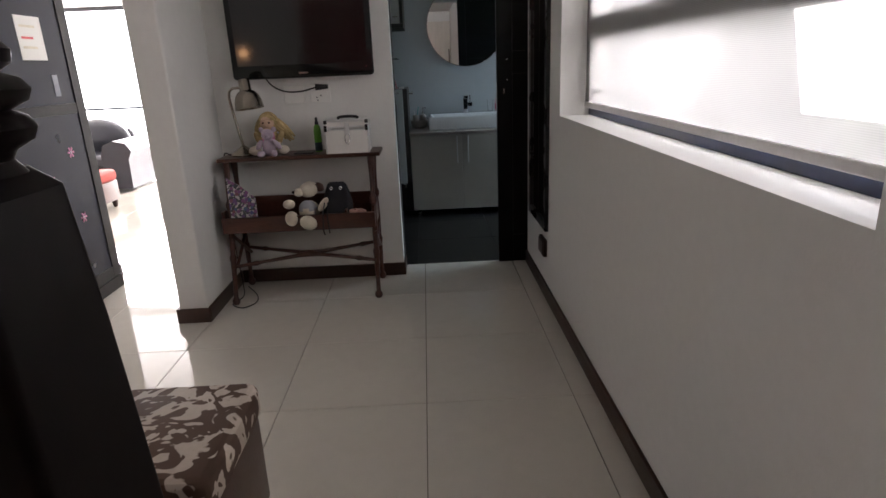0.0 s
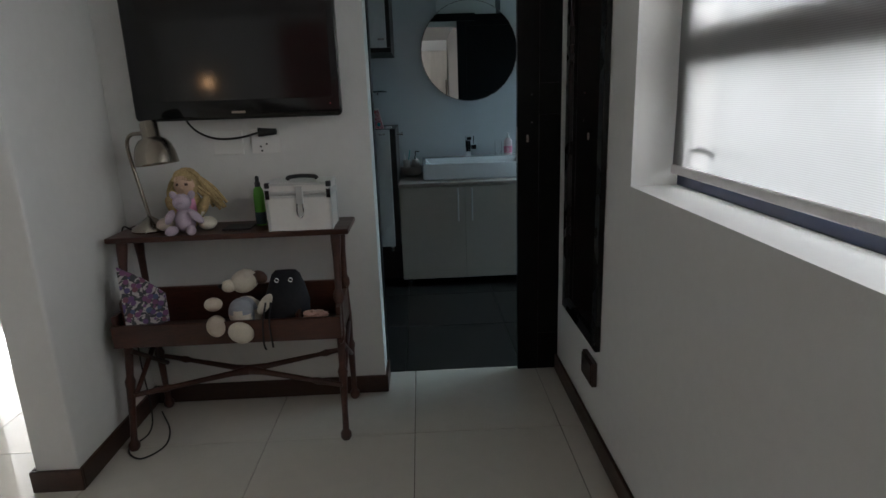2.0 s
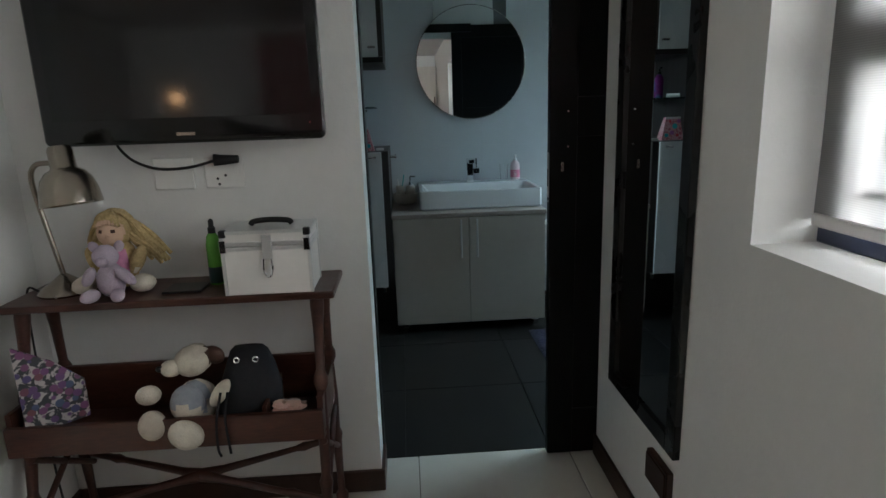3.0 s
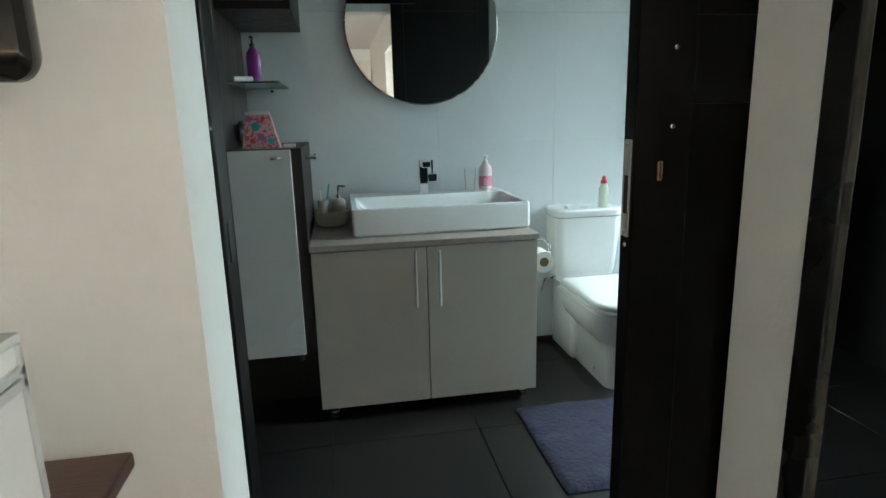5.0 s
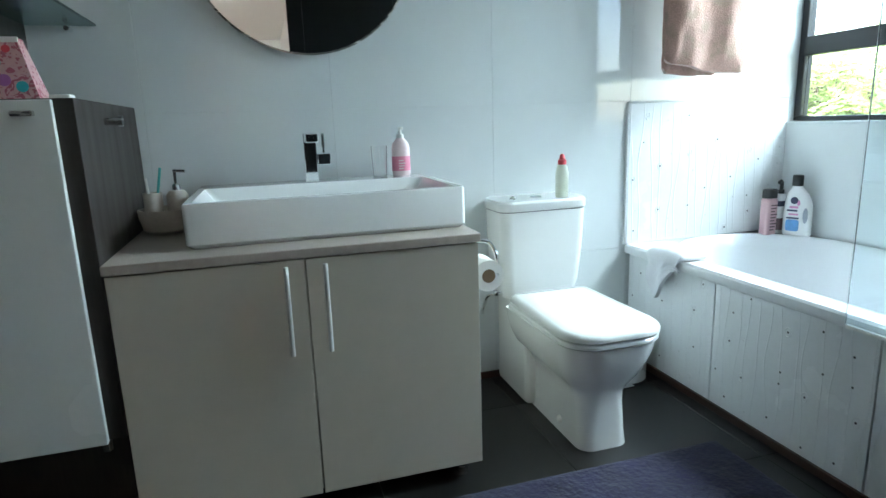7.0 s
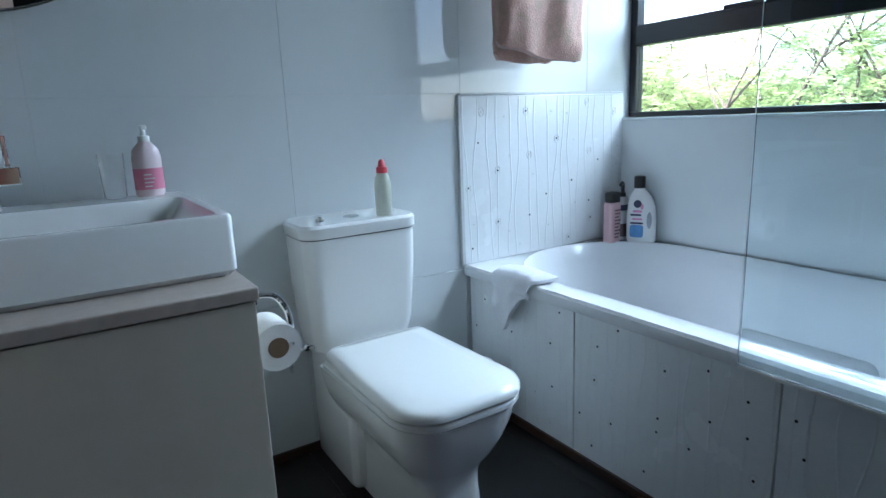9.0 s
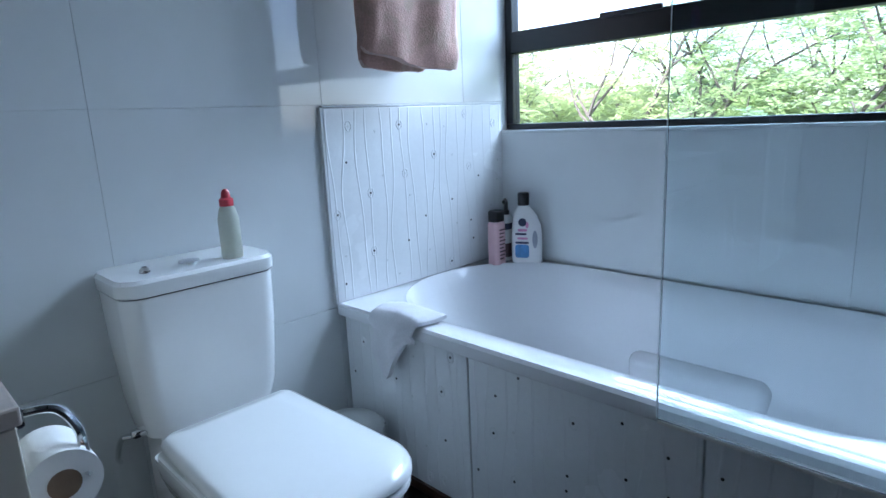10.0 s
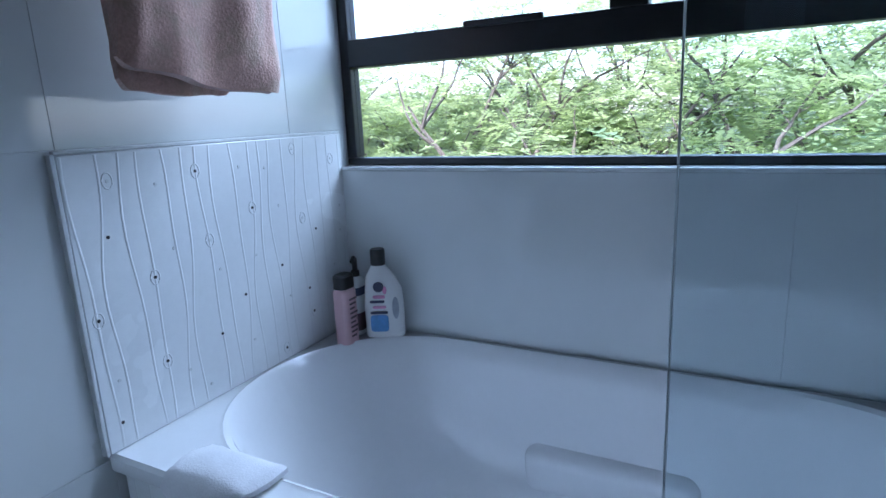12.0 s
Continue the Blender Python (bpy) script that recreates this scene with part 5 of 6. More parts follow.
    part("bolt_cap", lathe([(0.014, 0), (0.012, 0.008), (0.004, 0.012)], (cx - 0.087, 5.62, 0.045), 14, None, (-1, 0, 0.3)), "plastic_white", t)
    valve = part("inlet_valve", lathe([(0.009, 0), (0.012, 0.006), (0.012, 0.03), (0.008, 0.036)], (cx - 0.152, 5.985, 0.418), 12, None, (-1, 0, 0)), "chrome", t, "chrome inlet valve")
    part("inlet_hose", tube(smooth_path([(cx - 0.178, 5.985, 0.415), (cx - 0.20, 6.02, 0.40), (cx - 0.20, 6.08, 0.33), (cx - 0.19, 6.112, 0.30)], 5), 0.007, 8), "chrome", valve)
    return t


toilet()


def squeeze_bottle():
    c = Vector((1.345, 5.955, 0.7845))
    b = thing("squeeze_bottle", c, "milky plastic squeeze bottle with a red cap on the cistern", "bottle")
    part("bottle", lathe([(0.023, 0), (0.025, 0.004), (0.025, 0.095), (0.019, 0.119), (0.0145, 0.126)], c, 22), "clear_plastic", b)
    part("cap", lathe([(0.0165, 0.126), (0.0165, 0.142), (0.011, 0.146), (0.009, 0.160), (0.004, 0.166)], c, 18), "red_cap", b, "red plastic nozzle cap")
    return b


squeeze_bottle()


def paper_holder():
    h = thing("toilet_roll_holder", (0.812, 5.50, 0.72), "chrome roll holder with toilet paper on the vanity side", "holder")
    part("mount", bx((0.8105, 5.485, 0.725), (0.825, 5.52, 0.755), 0.004), "chrome", h)
    part("arm", tube(smooth_path([(0.822, 5.50, 0.742), (0.86, 5.495, 0.735), (0.88, 5.485, 0.70), (0.88, 5.475, 0.645), (0.875, 5.47, 0.638)], 6), 0.0065, 8), "chrome", h)
    r = part("roll", lathe([(0.020, 0), (0.047, 0), (0.047, 0.098), (0.020, 0.098)], (0.850, 5.468, 0.638), 32, None, (0, 1, 0)), "paper", h, "white toilet roll")
    part("core", lathe([(0.0205, 0), (0.0205, 0.101)], (0.850, 5.4665, 0.638), 20, None, (0, 1, 0)), "cardboard", r)
    return h


paper_holder()


def pedal_bin():
    c = Vector((1.62, 5.93, 0))
    b = thing("pedal_bin", c, "small white pedal bin between toilet and bath", "bin")
    part("body", lathe([(0.095, 0), (0.1, 0.01), (0.1, 0.205), (0.102, 0.21)], c, 32), "bin_white", b)
    part("lid", lathe([(0.103, 0.211), (0.104, 0.222), (0.09, 0.235), (0.04, 0.243), (0.005, 0.244)], c, 32), "bin_white", b)
    part("base_ring", lathe([(0.101, 0.0), (0.102, 0.012)], c, 32), "plastic_black", b)
    part("pedal", bx(c + Vector((-0.075, -0.128, 0.008)), c + Vector((-0.02, -0.085, 0.018)), 0.003), "chrome", b, "chrome pedal")
    return b


pedal_bin()


def bathtub():
    x0, x1, y0, y1, z = 1.747, 2.580, 4.40, 6.127, 0.530
    t = thing("bathtub", ((x0 + x1) / 2, (y0 + y1) / 2, 0), "white built-in bathtub with a wide rounded rim", "bathtub")

    def oval(inset_x0, inset_x1, inset_y0, inset_y1, zz, r):
        return round_rect(x0 + inset_x0, y0 + inset_y0, x1 - inset_x1, y1 - inset_y1, zz, r, 12)
    rings = [oval(0.004, 0.0, 0, 0.0, z - 0.04, 0.006), oval(0.0, 0.0, 0, 0.0, z - 0.035, 0.006), oval(0.0, 0.0, 0, 0.0, z - 0.008, 0.006), oval(0.008, 0, 0, 0, z, 0.006),
             oval(0.066, 0.016, 0.10, 0.022, z, 0.36), oval(0.074, 0.022, 0.108, 0.028, z + 0.005, 0.36), oval(0.086, 0.032, 0.12, 0.040, z - 0.002, 0.355), oval(0.098, 0.045, 0.14, 0.070, z - 0.05, 0.34),
             oval(0.125, 0.075, 0.18, 0.19, z - 0.22, 0.30), oval(0.15, 0.11, 0.22, 0.28, z - 0.34, 0.25), oval(0.20, 0.18, 0.30, 0.36, z - 0.395, 0.18), oval(0.30, 0.28, 0.5, 0.5, z - 0.405, 0.1)]
    shell = loft(rings, cap=False)
    shell.verts.ensure_lookup_table()
    shell.faces.new(shell.verts[-len(rings[-1]):])
    part("shell", shell, "acrylic", t)
    part("arm_ledge", bx((x1 - 0.122, 5.05, z - 0.44), (x1 - 0.03, 5.50, z - 0.235), 0.044, 8), "acrylic", t, "moulded armrest inside the tub")
    part("waste", lathe([(0.03, 0), (0.028, 0.005)], (2.15, 4.95, z - 0.405), 20), "chrome", t)
    part("carcass", bx((1.80, y0 + 0.002, 0), (x1 - 0.1, y1 - 0.3, 0.09)), "plastic_white", t)
    return t


bathtub()


def relief_tile(origin, right, width, height, seed, group):
    """A white tile with raised wavy lines, small rings and dark nail holes; origin is its lower corner, right its direction."""
    o, r, up = Vector(origin), Vector(right), Vector((0, 0, 1))
    out = r.cross(up)
    rnd = random.Random(seed)
    t = bmesh.new()
    corners = [(0, 0), (width, 0), (width, height), (0, height)]
    loft([[o + r * a + up * b - out * 0.0005 for a, b in corners], [o + r * a + up * b + out * 0.008 for a, b in corners]], t)
    bmesh.ops.bevel(t, geom=[e for e in t.edges], offset=0.002, segments=1, affect="EDGES")
    plate = tagged(part("relief_tile", t, "white_relief"), "white relief tile with wavy raised lines and nail marks", "tile", group, "structure")
    n = max(3, int(width / 0.046))
    for k in range(n):
        a = width * (k + 0.5) / n + rnd.uniform(-0.009, 0.009)
        ph, amp = rnd.uniform(0, 6), rnd.uniform(0.004, 0.012)
        lean = rnd.uniform(-0.012, 0.012)
        pts = [o + r * min(width - 0.004, max(0.004, a + lean * (b - 0.5) + amp * (math.sin(ph + b * 4.6) + 0.45 * math.sin(ph * 2 + b * 11)))) + up * (0.004 + b * (height - 0.008)) + out * 0.0031 for b in [j / 14 for j in range(15)]]
        part("ridge", tube(pts, 0.0058, 12), "white_relief", plate)
    cols, rows = max(3, round(width / 0.125)), max(3, round(height / 0.125))
    for k in range(cols * rows):
        c = o + r * (width * (k % cols + 0.5 + rnd.uniform(-0.32, 0.32)) / cols) + up * (height * (k // cols + 0.5 + rnd.uniform(-0.36, 0.36)) / rows) + out * 0.0078
        hole = part("nail_mark", lathe([(0.0038, 0), (0.0038, 0.0012)], c, 8, None, out), "plastic_black" if rnd.random() < 0.55 else "tile_grout", plate)
        if rnd.random() < 0.4:
            q = up.cross(out)
            part("knot_ring", tube([c + q * 0.011 * math.cos(s) + up * 0.016 * math.sin(s) for s in [2 * math.pi * j / 12 for j in range(13)]], 0.0016, 5), "white_relief", plate)
    return plate


relief_tile((1.745, 6.120, 0.531), (1, 0, 0), 0.839, 0.605, 4, "relief tiles")
for k, (ya, yb) in enumerate(((6.118, 5.588), (5.584, 4.98), (4.976, 4.44))):
    relief_tile((1.777, ya, 0.0), (0, -1, 0), ya - yb, 0.492, 11 + k, "relief tiles")
tagged(part("panel_backing", bx((1.779, 4.42, 0), (1.798, 6.12, 0.49)), "tile_grout"), "grey backing of the bath panel", "panel", kind="structure")
tagged(part("tile_trim", bx((1.736, 6.112, 0.531), (1.7445, 6.1295, 1.138), 0.002), "tile_grout"), "grey edging strip beside the relief tile", "trim", kind="structure")
tagged(part("tile_trim", bx((1.7445, 6.114, 1.1365), (2.584, 6.1295, 1.144), 0.002), "tile_grout"), "grey edging strip above the relief tile", "trim", kind="structure")


def shower_screen():
    s = thing("shower_screen", (1.735, 4.75, 0.505), "clear bluish glass shower screen at the bath edge", "screen")
    g = part("pane", bx((1.731, 4.41, 0.506), (1.737, 5.056, 1.95)), "screen_glass", s)
    g.visible_shadow = False
    part("seal", bx((1.732, 4.41, 0.496), (1.7465, 5.056, 0.5055), 0.001), "plastic_white", s, "white rubber seal")
    # opaque pale strip: the bright line along the glass edge, put in as colour
    part("edge_highlight", bx((1.7315, 5.0565, 0.506), (1.7365, 5.059, 1.95), 0.001), "edge_highlight", s, "pale strip painting the bright line on the glass edge")
    part("wall_channel", bx((1.726, 4.395, 0.506), (1.744, 4.4095, 1.95), 0.002), "alu", s)
    return s


shower_screen()


def hanging_cloth(name, x0, x1, y, z0, z1, thick, material, label, seed, parent=None):
    """A folded cloth over a bar: a soft slab with folds and an uneven hem."""
    rnd, n, rows = random.Random(seed), 36, 18
    rings = []
    for j in range(rows + 1):
        v = j / rows
        ring_f, ring_b = [], []
        for i in range(n + 1):
            u = i / n
            sag = 0.010 * math.sin(3.0 * u + seed) + 0.004 * math.sin(9 * u)
            z = z0 + (z1 - z0) * v + (1 - v) * sag
            fold = 0.008 * math.sin(11 * u + 1.3 * v + seed) + 0.010 * noise.noise(Vector((u * 5, v * 4, seed)))
            x = x0 + (x1 - x0) * u + 0.006 * noise.noise(Vector((v * 5, u, seed + 3)))
            edge = min(u, 1 - u) * n
            t = thick * (0.45 + 0.55 * min(1, edge / 2.5)) * (1 if 0 < j < rows else 0.6)
            ring_f.append(Vector((x, y - t + fold, z)))
            ring_b.append(Vector((x, y + t * 0.6 + fold * 0.5, z)))
        rings.append(ring_f + ring_b[::-1])
    return loft(rings)


def pink_towel():
    t = thing("bath_towel", (2.0, 6.0, 1.3), "folded dusty pink bath towel hanging on a wall rail", "towel")
    for x0, x1, y, z0, z1, thick, seed, fall in ((1.80, 2.185, 5.970, 1.258, 1.90, 0.030, 2, 0.07), (1.825, 2.085, 6.022, 1.238, 1.88, 0.020, 5, 0.13)):
        bm = hanging_cloth("f", x0, x1, y, z0, z1, thick, "towel_pink", "", seed)
        for v in bm.verts:
            u = (v.co.x - x0) / (x1 - x0)
            low = max(0.0, 1 - (v.co.z - z0) / 0.30)
            # the hem slants and its corners are round
            v.co.z += low * (fall * (0.5 - u) * (x1 - x0) + 0.020 * max(0.0, (abs(u - 0.5) - 0.42) / 0.08) ** 2)
            v.co.y += 0.012 * noise.noise(Vector((v.co.x * 11, v.co.z * 9, seed))) + 0.005 * noise.noise(Vector((v.co.x * 34, v.co.z * 26, seed + 2)))
        part("fold", bm, "towel_pink", t)
    return t


pink_towel()
rail = thing("towel_rail", (2.0, 6.06, 1.9), "chrome towel rail on the bathroom wall", "rail")
part("bar", rod((1.70, 6.0, 1.905), (2.45, 6.0, 1.905), 0.009), "chrome", rail)
for x in (1.71, 2.44):
    part("bracket", rod((x, 6.0, 1.905), (x, 6.126, 1.905), 0.010), "chrome", rail)


def face_cloth():
    bm, n, m = bmesh.new(), 28, 16
    top, low = [], []
    for i in range(n + 1):
        u = i / n
        # runs from the rim's inner edge over the front and down
        d = u * 0.30
        rowt, rowl = [], []
        for j in range(m + 1):
            v = j / m
            y = 5.93 - 0.19 * v - 0.05 * max(0, u - 0.5) * (0.5 - v) + 0.012 * math.sin(7 * u + 4 * v)
            if d < 0.10:
                x, z = 1.845 - d, 0.536
            elif d < 0.125:
                a = (d - 0.10) / 0.025 * math.pi / 2
                x, z = 1.745 - 0.016 * math.sin(a), 0.536 - 0.016 * (1 - math.cos(a))
            else:
                x, z = 1.729 - 0.006 * math.sin(12 * v) * (d - 0.125) / 0.15, 0.52 - (d - 0.125) * max(0.18, 0.95 - 1.7 * abs(v - 0.38))
            w = 0.006 * noise.noise(Vector((u * 7, v * 7, 2)))
            rowt.append(bm.verts.new((x - ((0.008 + 0.010 * math.sin(math.pi * v)) if d >= 0.11 else 0) + min(0, w) * (d >= 0.11), y, z + (0.010 + 0.022 * math.sin(math.pi * min(1, u * 2.4)) ** 0.6 * math.sin(math.pi * v) ** 0.5 + max(0, w) if d < 0.11 else 0))))
            rowl.append(bm.verts.new((x, y, z)))
        top.append(rowt)
        low.append(rowl)
    for i in range(n):
        for j in range(m):
            bm.faces.new((top[i][j], top[i + 1][j], top[i + 1][j + 1], top[i][j + 1]))
            bm.faces.new((low[i][j + 1], low[i + 1][j + 1], low[i + 1][j], low[i][j]))
    for i in range(n):
        bm.faces.new((top[i][0], low[i][0], low[i + 1][0], top[i + 1][0]))
        bm.faces.new((top[i][m], top[i + 1][m], low[i + 1][m], low[i][m]))
    for j in range(m):
        bm.faces.new((top[0][j], top[0][j + 1], low[0][j + 1], low[0][j]))
        bm.faces.new((top[n][j], low[n][j], low[n][j + 1], top[n][j + 1]))
    c = solid("face_cloth", bm, "towel_white", "white face cloth draped over the bath rim", "cloth")
    part("sewn_tag", bx((1.7235, 5.862, 0.398), (1.7255, 5.886, 0.424), 0.0005), "label_navy", c, "dark sewn label tag")
    return c


face_cloth()
solid("overflow_plate", bx((1.766, 5.90, 0.36), (1.7705, 5.94, 0.39), 0.001), "plastic_black", "small dark plate on the bath panel", "plate")


def foam_bath():
    c = Vector((2.515, 5.945, 0.5315))
    b = thing("foam_bath_bottle", c, "white foam bath bottle with a black cap and blue label", "bottle")
    w, d = 0.058, 0.030

    def ring(hw, z, k=1.0, sx=0.0):
        return [c + Vector((0.45 * hw * math.cos(a) + d * k * 0.0 + sx * 0.3 - math.sin(a) * d * 0.55 * k, -hw * math.cos(a) * 0.9 - sx - math.sin(a) * d * 0.55 * k * 0.5, z)) for a in [2 * math.pi * j / 24 for j in range(24)]]
    rings = [ring(w * 0.92, 0, 0.9), ring(w, 0.006), ring(w * 1.02, 0.10), ring(w * 0.95, 0.15), ring(w * 0.75, 0.19, 0.9, -0.006), ring(w * 0.40, 0.218, 0.7, -0.010), ring(w * 0.34, 0.226, 0.65, -0.010)]
    part("bottle", loft(rings), "white_bottle", b)
    part("cap", lathe([(0.021, 0.224), (0.022, 0.226), (0.022, 0.268), (0.019, 0.272)], c + Vector((-0.004, 0.010, 0)), 22), "plastic_black", b, "black screw cap")
    n1 = Vector((-0.90, -0.43, 0)).normalized()
    s1 = Vector((0.43, -0.90, 0)).normalized()
    face = lambda s, z: c + n1 * 0.0195 + s1 * s + Vector((0, 0, z))

    def disc(s, z, r, mat, q=1.0):
        return part("label_print", lathe([(r, 0), (r * 0.95, 0.0022)], face(s, z), 18, None, n1, (1, q)), mat, b)
    def patch(s, z, hs, hz, mat, power=1.0):
        ring = [(s + hs * math.copysign(abs(math.cos(a)) ** power, math.cos(a)), z + hz * math.copysign(abs(math.sin(a)) ** power, math.sin(a))) for a in [2 * math.pi * j / 24 for j in range(24)]]
        return part("label_print", loft([[face(p, q) + n1 * k for p, q in ring] for k in (0.0, 0.002)]), mat, b)
    disc(-0.012, 0.160, 0.016, "label_navy")
    patch(-0.014, 0.048, 0.027, 0.026, "label_blue", 0.35)
    patch(-0.014, 0.081, 0.026, 0.004, "label_navy", 0.35)
    patch(-0.018, 0.115, 0.022, 0.004, "label_navy", 0.4)
    patch(-0.012, 0.130, 0.018, 0.005, "label_pink", 0.4)
    patch(-0.012, 0.098, 0.020, 0.004, "label_pink", 0.4)
    patch(0.006, 0.150, 0.006, 0.012, "label_pink")
    # the grip stands clear of the body round a long gap
    gap = patch(0.036, 0.095, 0.010, 0.034, "cloth_grey")
    gap.name = "handle_gap"
    return b


foam_bath()
sh = thing("pink_shampoo", (2.437, 6.03, 0.531), "pale pink shampoo bottle with a black cap on the bath corner", "bottle")
part("bottle", loft([round_rect(2.405, 6.005, 2.469, 6.055, z, 0.016) for z in (0.5315, 0.69)] + [round_rect(2.410, 6.010, 2.464, 6.050, 0.697, 0.014)]), "shampoo_pink", sh)
part("cap", loft([round_rect(2.407, 6.007, 2.467, 6.053, z, 0.016) for z in (0.698, 0.735)] + [round_rect(2.411, 6.011, 2.463, 6.049, 0.739, 0.014)]), "plastic_black", sh, "black flip cap")
for k in range(9):
    part("print_line", bx((2.424, 6.0025, 0.552 + 0.014 * k), (2.446 + 0.006 * (k % 3), 6.0045, 0.557 + 0.014 * k)), "shampoo_brown", sh)
br = thing("conditioner_bottle", (2.515, 6.05, 0.531), "white pump bottle with a dark plum label in the bath corner", "bottle")
part("bottle", loft([round_rect(2.488, 6.022, 2.542, 6.066, z, 0.016) for z in (0.5315, 0.695)] + [round_rect(2.498, 6.030, 2.532, 6.058, 0.712, 0.012)]), "white_bottle", br)
part("label", loft([round_rect(2.4872, 6.0212, 2.5428, 6.0668, z, 0.016) for z in (0.545, 0.60)]), "shampoo_brown", br, "dark plum label")
part("label", loft([round_rect(2.4872, 6.0212, 2.5428, 6.0668, z, 0.016) for z in (0.655, 0.68)]), "label_navy", br, "dark round mark")
part("collar", lathe([(0.013, 0.712), (0.013, 0.728), (0.006, 0.732)], (2.515, 6.044, 0), 14), "plastic_black", br)
part("pump", tube([(2.515, 6.044, 0.728), (2.515, 6.044, 0.765), (2.504, 6.038, 0.770), (2.486, 6.03, 0.764)], 0.008, 8), "plastic_black", br, "black pump head")



def bath_rug():
    bm, nx, ny = bmesh.new(), 60, 44
    x0, x1, y0, y1 = 0.69, 1.62, 4.76, 5.375
    grid = []
    for i in range(nx + 1):
        row = []
        for j in range(ny + 1):
            u, v = i / nx, j / ny
            e = min(u * 0.93, (1 - u) * 0.93, v * 0.62, (1 - v) * 0.62)
            z = 0.004 + 0.014 * min(1, e / 0.02) + 0.006 * noise.noise(Vector((u * 14, v * 11, 0.3))) * min(1, e / 0.03)
            row.append(bm.verts.new((x0 + (x1 - x0) * u, y0 + (y1 - y0) * v, z)))
        grid.append(row)
    for i in range(nx):
        for j in range(ny):
            bm.faces.new((grid[i][j], grid[i + 1][j], grid[i + 1][j + 1], grid[i][j + 1]))
    base = [bm.verts.new((p.co.x, p.co.y, 0.0015)) for p in (grid[0][0], grid[nx][0], grid[nx][ny], grid[0][ny])]
    bm.faces.new(base[::-1])
    return solid("bath_rug", bm, "rug", "deep-pile blue violet bath rug on the dark floor", "rug")


bath_rug()

# things hung on the bathroom's end wall
hooks = thing("hook_rail", (-1.24, 4.9, 1.7), "wooden hook rail with towels and clothes", "hook rail")
part("board", bx((BATH_W, 4.45, 1.66), (BATH_W + 0.02, 5.45, 1.74), 0.004), "dark_carcass", hooks)
for y in (4.6, 4.95, 5.3):
    part("hook", rod((BATH_W + 0.02, y, 1.69), (BATH_W + 0.07, y, 1.705), 0.006), "chrome", hooks)
bm = hanging_cloth("h", -0.13, 0.13, 0, 0.7, 1.70, 0.03, "cloth_grey", "", 7)
bm.transform(Matrix.Translation((BATH_W + 0.075, 4.95, 0)) @ Matrix.Rotation(radians(90), 4, "Z"))
solid("grey_gown", bm, "cloth_grey", "grey cloth gown hanging from a hook", "gown")
hook = thing("towel_hook", (-1.08, 6.12, 1.31), "small chrome hook on the tiles beside the tall cabinet", "hook")
part("stem", tube(smooth_path([(-1.08, 6.121, 1.30), (-1.08, 6.06, 1.30), (-1.08, 6.035, 1.315), (-1.08, 6.033, 1.335)], 5), 0.006, 8), "chrome", hook)
part("rose", lathe([(0.018, 0), (0.016, 0.005)], (-1.08, 6.1215, 1.30), 16, None, (0, -1, 0)), "chrome", hook)
solid("teal_towel", hanging_cloth("h", -1.20, -0.955, 6.06, 0.45, 1.31, 0.026, "towel_teal", "", 3), "towel_teal", "teal towel hanging from a hook beside the tall cabinet", "towel")

# ---- behind the camera: curtain, pale door ----
def curtain():
    bm, n, m = bmesh.new(), 80, 10
    grid = [[bm.verts.new((-1.9 + 1.84 * i / n, BACK + 0.10 + 0.03 * math.sin(i * 0.9) + 0.008 * math.sin(i * 2.3), 0.03 + 2.4 * j / m)) for j in range(m + 1)] for i in range(n + 1)]
    for i in range(n):
        for j in range(m):
            bm.faces.new((grid[i][j], grid[i + 1][j], grid[i + 1][j + 1], grid[i][j + 1]))
    bmesh.ops.solidify(bm, geom=bm.faces[:], thickness=0.003)
    return solid("curtain", bm, "curtain", "pale curtain printed with red and pink flowers", "curtain")


curtain()
pd = thing("wardrobe", (0.5, BACK + 0.3, 0), "pale wooden wardrobe with long bar handles", "wardrobe")
part("carcass", bx((-0.02, BACK + 0.001, 0), (0.655, BACK + 0.50, 2.3), 0.004), "pale_wood", pd)
for a, b, hx in ((-0.018, 0.316, 0.05), (0.320, 0.653, 0.615)):
    dd = part("door", bx((a, BACK + 0.501, 0.06), (b, BACK + 0.52, 2.29), 0.003), "pale_wood", pd)
    part("handle", rod((hx, BACK + 0.55, 1.1), (hx, BACK + 0.55, 1.7), 0.010), "skirting", dd)


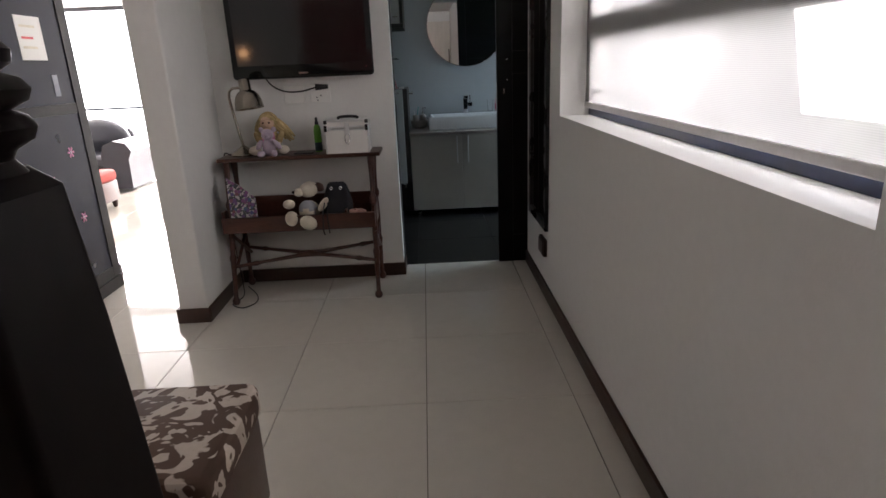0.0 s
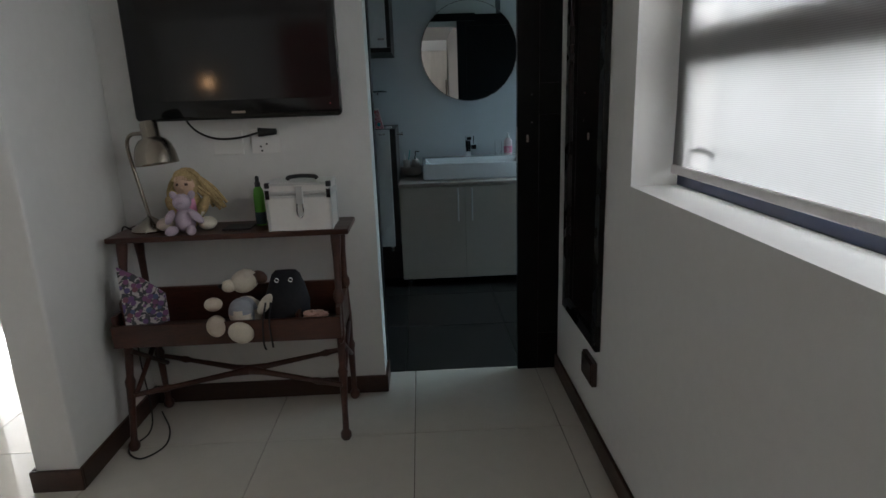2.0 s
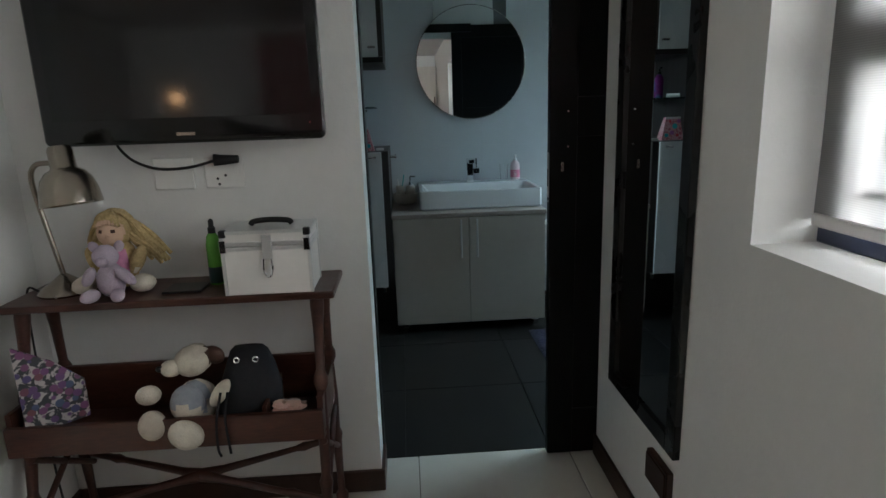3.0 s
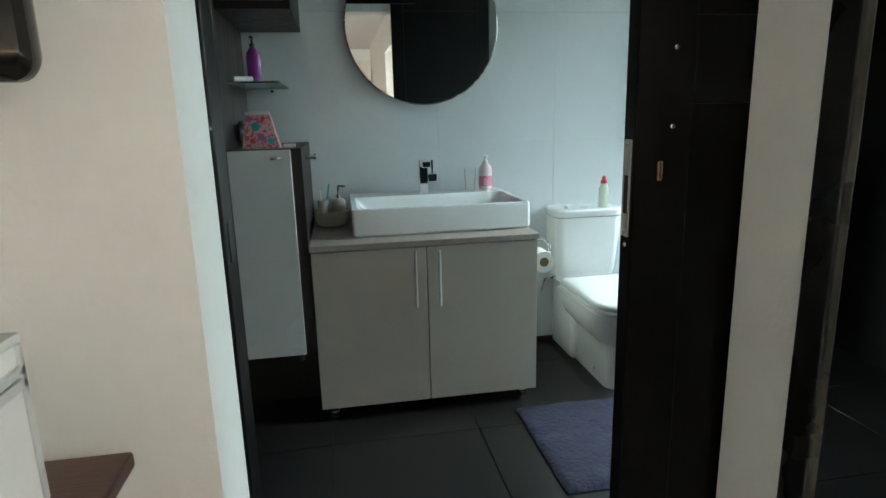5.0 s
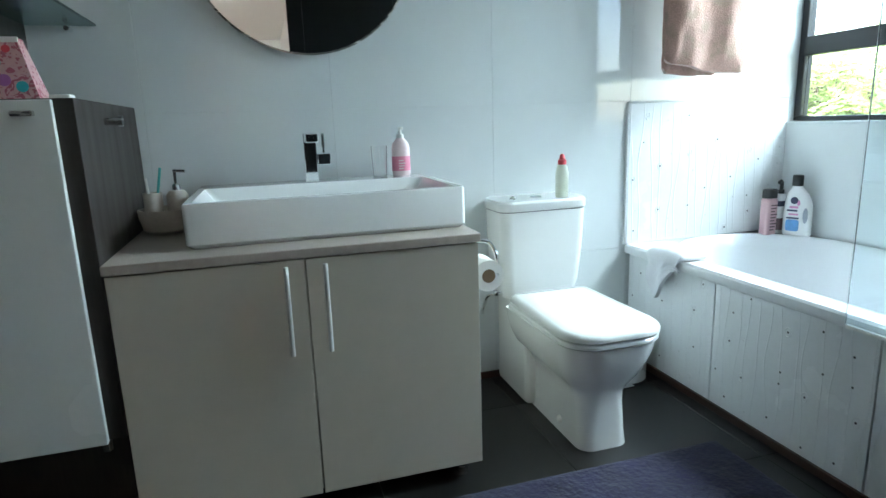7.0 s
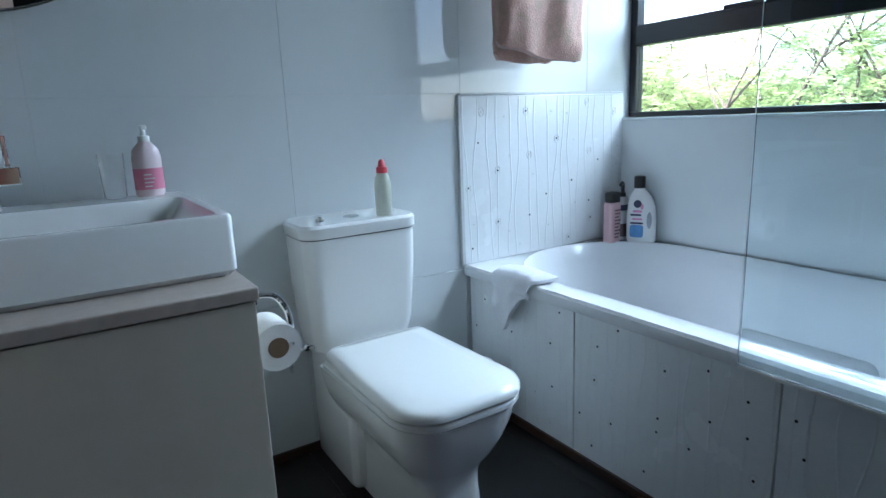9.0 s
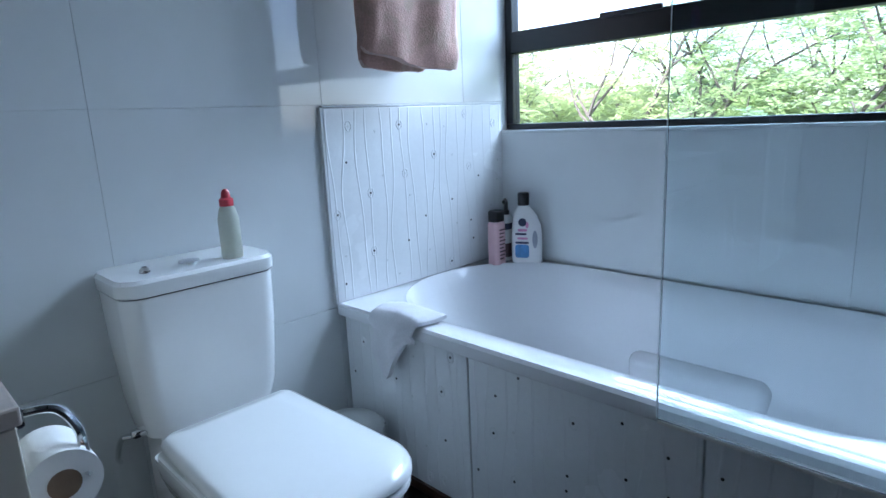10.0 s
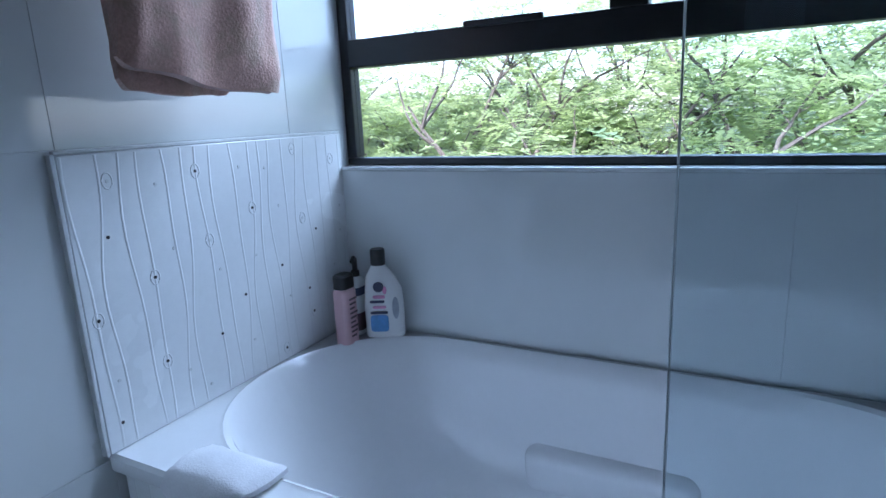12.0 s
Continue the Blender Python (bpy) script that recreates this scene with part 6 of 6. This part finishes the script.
# ---- outside: trees behind the bathroom window ----
def tree(at, height, spread, seed, label):
    rnd = random.Random(seed)
    t = thing("tree", at, label, "tree")
    base = Vector(at)
    wood, tips = bmesh.new(), []

    def limb(p, d, length, r, depth):
        pts, q, dirn = [p], p, d.normalized()
        for k in range(5):
            dirn = (dirn + Vector((rnd.uniform(-.28, .28), rnd.uniform(-.28, .28), rnd.uniform(-.12, .2)))).normalized()
            q = q + dirn * length / 5
            pts.append(q)
        seg = 7 if depth < 2 else 5
        for i in range(5):
            rod(pts[i], pts[i + 1] + (pts[i + 1] - pts[i]) * 0.05, r * (1 - 0.13 * i), r * (1 - 0.13 * (i + 1)), seg, wood)
        if depth >= 3:
            tips.append((pts[-1], dirn))
            tips.append((pts[3], dirn))
            return
        n = 3 if depth < 2 else 3
        for k in range(n):
            a = rnd.uniform(0, 6.28)
            side = Vector((math.cos(a), math.sin(a), rnd.uniform(-0.1, 0.6)))
            limb(pts[rnd.choice((3, 4, 5))], dirn * 0.55 + side * 0.8, length * rnd.uniform(0.58, 0.78), r * 0.5, depth + 1)
    limb(base, Vector((0.05, 0.0, 1)), height * 0.42, 0.05 * height / 2.2, 0)
    part("trunk", wood, "bark", t)
    verts, faces = [], []
    for p, d in tips:
        for f in range(15):
            # a feathery frond: a stalk with paired leaflets
            a = rnd.uniform(0, 6.28)
            dirn = (d * 0.35 + Vector((math.cos(a), math.sin(a), rnd.uniform(-0.5, 0.35)))).normalized()
            length = rnd.uniform(0.28, 0.5) * spread
            o = p + Vector((rnd.uniform(-.25, .25), rnd.uniform(-.25, .25), rnd.uniform(-.22, .22)))
            side = dirn.cross(Vector((0, 0, 1))).normalized()
            for k in range(9):
                c = o + dirn * length * (k + 0.6) / 9 + Vector((0, 0, -0.14 * length * (k / 9) ** 2))
                ll = 0.085 * spread * (1 - 0.5 * abs(k / 9 - 0.4))
                for s in (-1, 1):
                    tip = c + side * s * ll + dirn * ll * 0.35 + Vector((0, 0, rnd.uniform(-0.02, 0.02)))
                    w = dirn * 0.017 * spread
                    i = len(verts)
                    verts.extend([c, c + (tip - c) * 0.5 + w, tip, c + (tip - c) * 0.5 - w])
                    faces.append((i, i + 1, i + 2, i + 3))
    me = bpy.data.meshes.new("crown")
    me.from_pydata([v - base for v in verts], [], faces)
    me.materials.append(M["leaf"])
    crown = new("crown", me)
    crown.parent = t
    crown["label"] = "feathery light green foliage"
    return t


GROUND = -3.0
TREES = (((5.6, 7.3, GROUND), 6.3, 0.8, 101), ((7.3, 8.7, GROUND), 6.4, 1.0, 103), ((8.9, 10.9, GROUND), 6.9, 1.1, 107), ((9.6, 8.1, GROUND), 6.6, 1.1, 109), ((10.6, 11.6, GROUND), 7.0, 1.2, 113), ((7.0, 10.4, GROUND), 6.5, 1.0, 127), ((6.3, 5.9, GROUND), 5.2, 0.9, 131), ((8.3, 9.4, GROUND), 6.6, 1.15, 3), ((11.6, 12.6, GROUND), 7.4, 1.5, 9), ((12.4, 15.2, GROUND), 7.6, 1.6, 15), ((6.9, 4.6, GROUND), 6.2, 1.0, 5), ((7.4, 7.9, GROUND), 6.2, 1.05, 12), ((8.4, 2.6, GROUND), 6.4, 1.05, 23), ((10.4, 10.2, GROUND), 7.0, 1.3, 31), ((10.6, 6.2, GROUND), 7.0, 1.3, 44),
         ((9.6, 13.0, GROUND), 6.8, 1.3, 57), ((12.0, 2.2, GROUND), 7.0, 1.3, 63), ((14.5, 8.4, GROUND), 7.6, 1.7, 71), ((14.8, 12.5, GROUND), 7.6, 1.7, 77), ((15.0, 4.4, GROUND), 7.6, 1.7, 83), ((14.0, 17.5, GROUND), 7.6, 1.7, 91))
for at, h, sp, sd in TREES:
    tree(at, h, sp, sd, "feathery green garden tree outside the window")
tagged(part("ground", bx((-400, -400, GROUND - 0.3), (400, 400, GROUND)), "lawn"), "green garden ground reaching into the distance", "ground", kind="structure")


# ---- floors and wall tiles ----
def tile_mesh(name, w, h, t, material, bevel=0.0012):
    bm = bx((-w / 2, -h / 2, -t), (w / 2, h / 2, 0), bevel, 1)
    me = bpy.data.meshes.new(name)
    bm.to_mesh(me)
    bm.free()
    me.materials.append(M[material])
    return me


def lay(name, me, parent, at, turn=None):
    ob = new(name, me)
    ob.parent = parent
    ob.location = at
    if turn:
        ob.rotation_euler = turn
    return ob


floor = structure("floor", [((-8.2, BACK - 0.2, -0.3), (0.92, 4.052, -0.012)), ((-8.2, 4.052, -0.3), (STUB_R, FAR + 0.2, -0.012))], "grout", "polished beige porcelain tile floor", "floor")
full = tile_mesh("floor_tile", PITCH - 0.003, PITCH - 0.003, 0.012, "floor_tile")
cut = tile_mesh("floor_tile_cut", PITCH - 0.003, 0.582, 0.012, "floor_tile")
X0, Y0 = -0.048, 2.845
for i in range(-13, 2):
    for j in range(-9, 11):
        cx, cy = X0 + PITCH * (i + 0.5), Y0 + PITCH * (j + 0.5)
        if cx < -3.7 and cy < 2.0 or cy > FAR + 0.2 or cy < BACK - 0.2:
            continue
        if cy > 3.9 and cx > -1.5:
            continue
        if j == 1 and cx > -1.5:
            lay("tile", cut, floor, (cx, Y0 + PITCH + 0.0015 + 0.291, 0))
        else:
            lay("tile", full, floor, (cx, cy, 0))

bath_floor = structure("floor_bath", [((STUB_R, 4.052, -0.3), (2.69, 6.33, -0.012))], "plastic_black", "dark charcoal bathroom floor tiles", "floor")
dark = tile_mesh("dark_tile", 0.597, 0.597, 0.012, "dark_tile", 0.0008)
for i in range(7):
    for j in range(4):
        lay("tile", dark, bath_floor, (-1.0 + 0.6 * i, 4.354 + 0.6 * j, -0.0005))

north = bpy.data.objects["wall_bath_north"]
narrow = tile_mesh("white_tile_cut", 0.244, 0.6290, 0.008, "white_tile", 0.0006)
white = tile_mesh("white_tile", 0.6243, 0.6290, 0.008, "white_tile", 0.0006)
for i in range(7):
    for j in range(4):
        cx, cz = 1.130 - 0.3125 - 0.625 * 3 + 0.625 * i, 0.200 + 0.630 * j
        if cx > 2.62:
            lay("tile", narrow, north, (2.380 + 0.1225, BATH_N - 0.004, cz), (radians(90), 0, 0))
            continue
        lay("tile", white, north, (cx, BATH_N - 0.004, cz), (radians(90), 0, 0))

east = bpy.data.objects["wall_bath_east"]
ledge = tile_mesh("ledge_tile", 1.2193, 0.490, 0.006, "white_tile", 0.0006)
for k in range(2):
    lay("tile", ledge, east, (BATH_E - 0.004, 5.515 - 1.22 * k, 0.777), (radians(90), 0, radians(-90)))
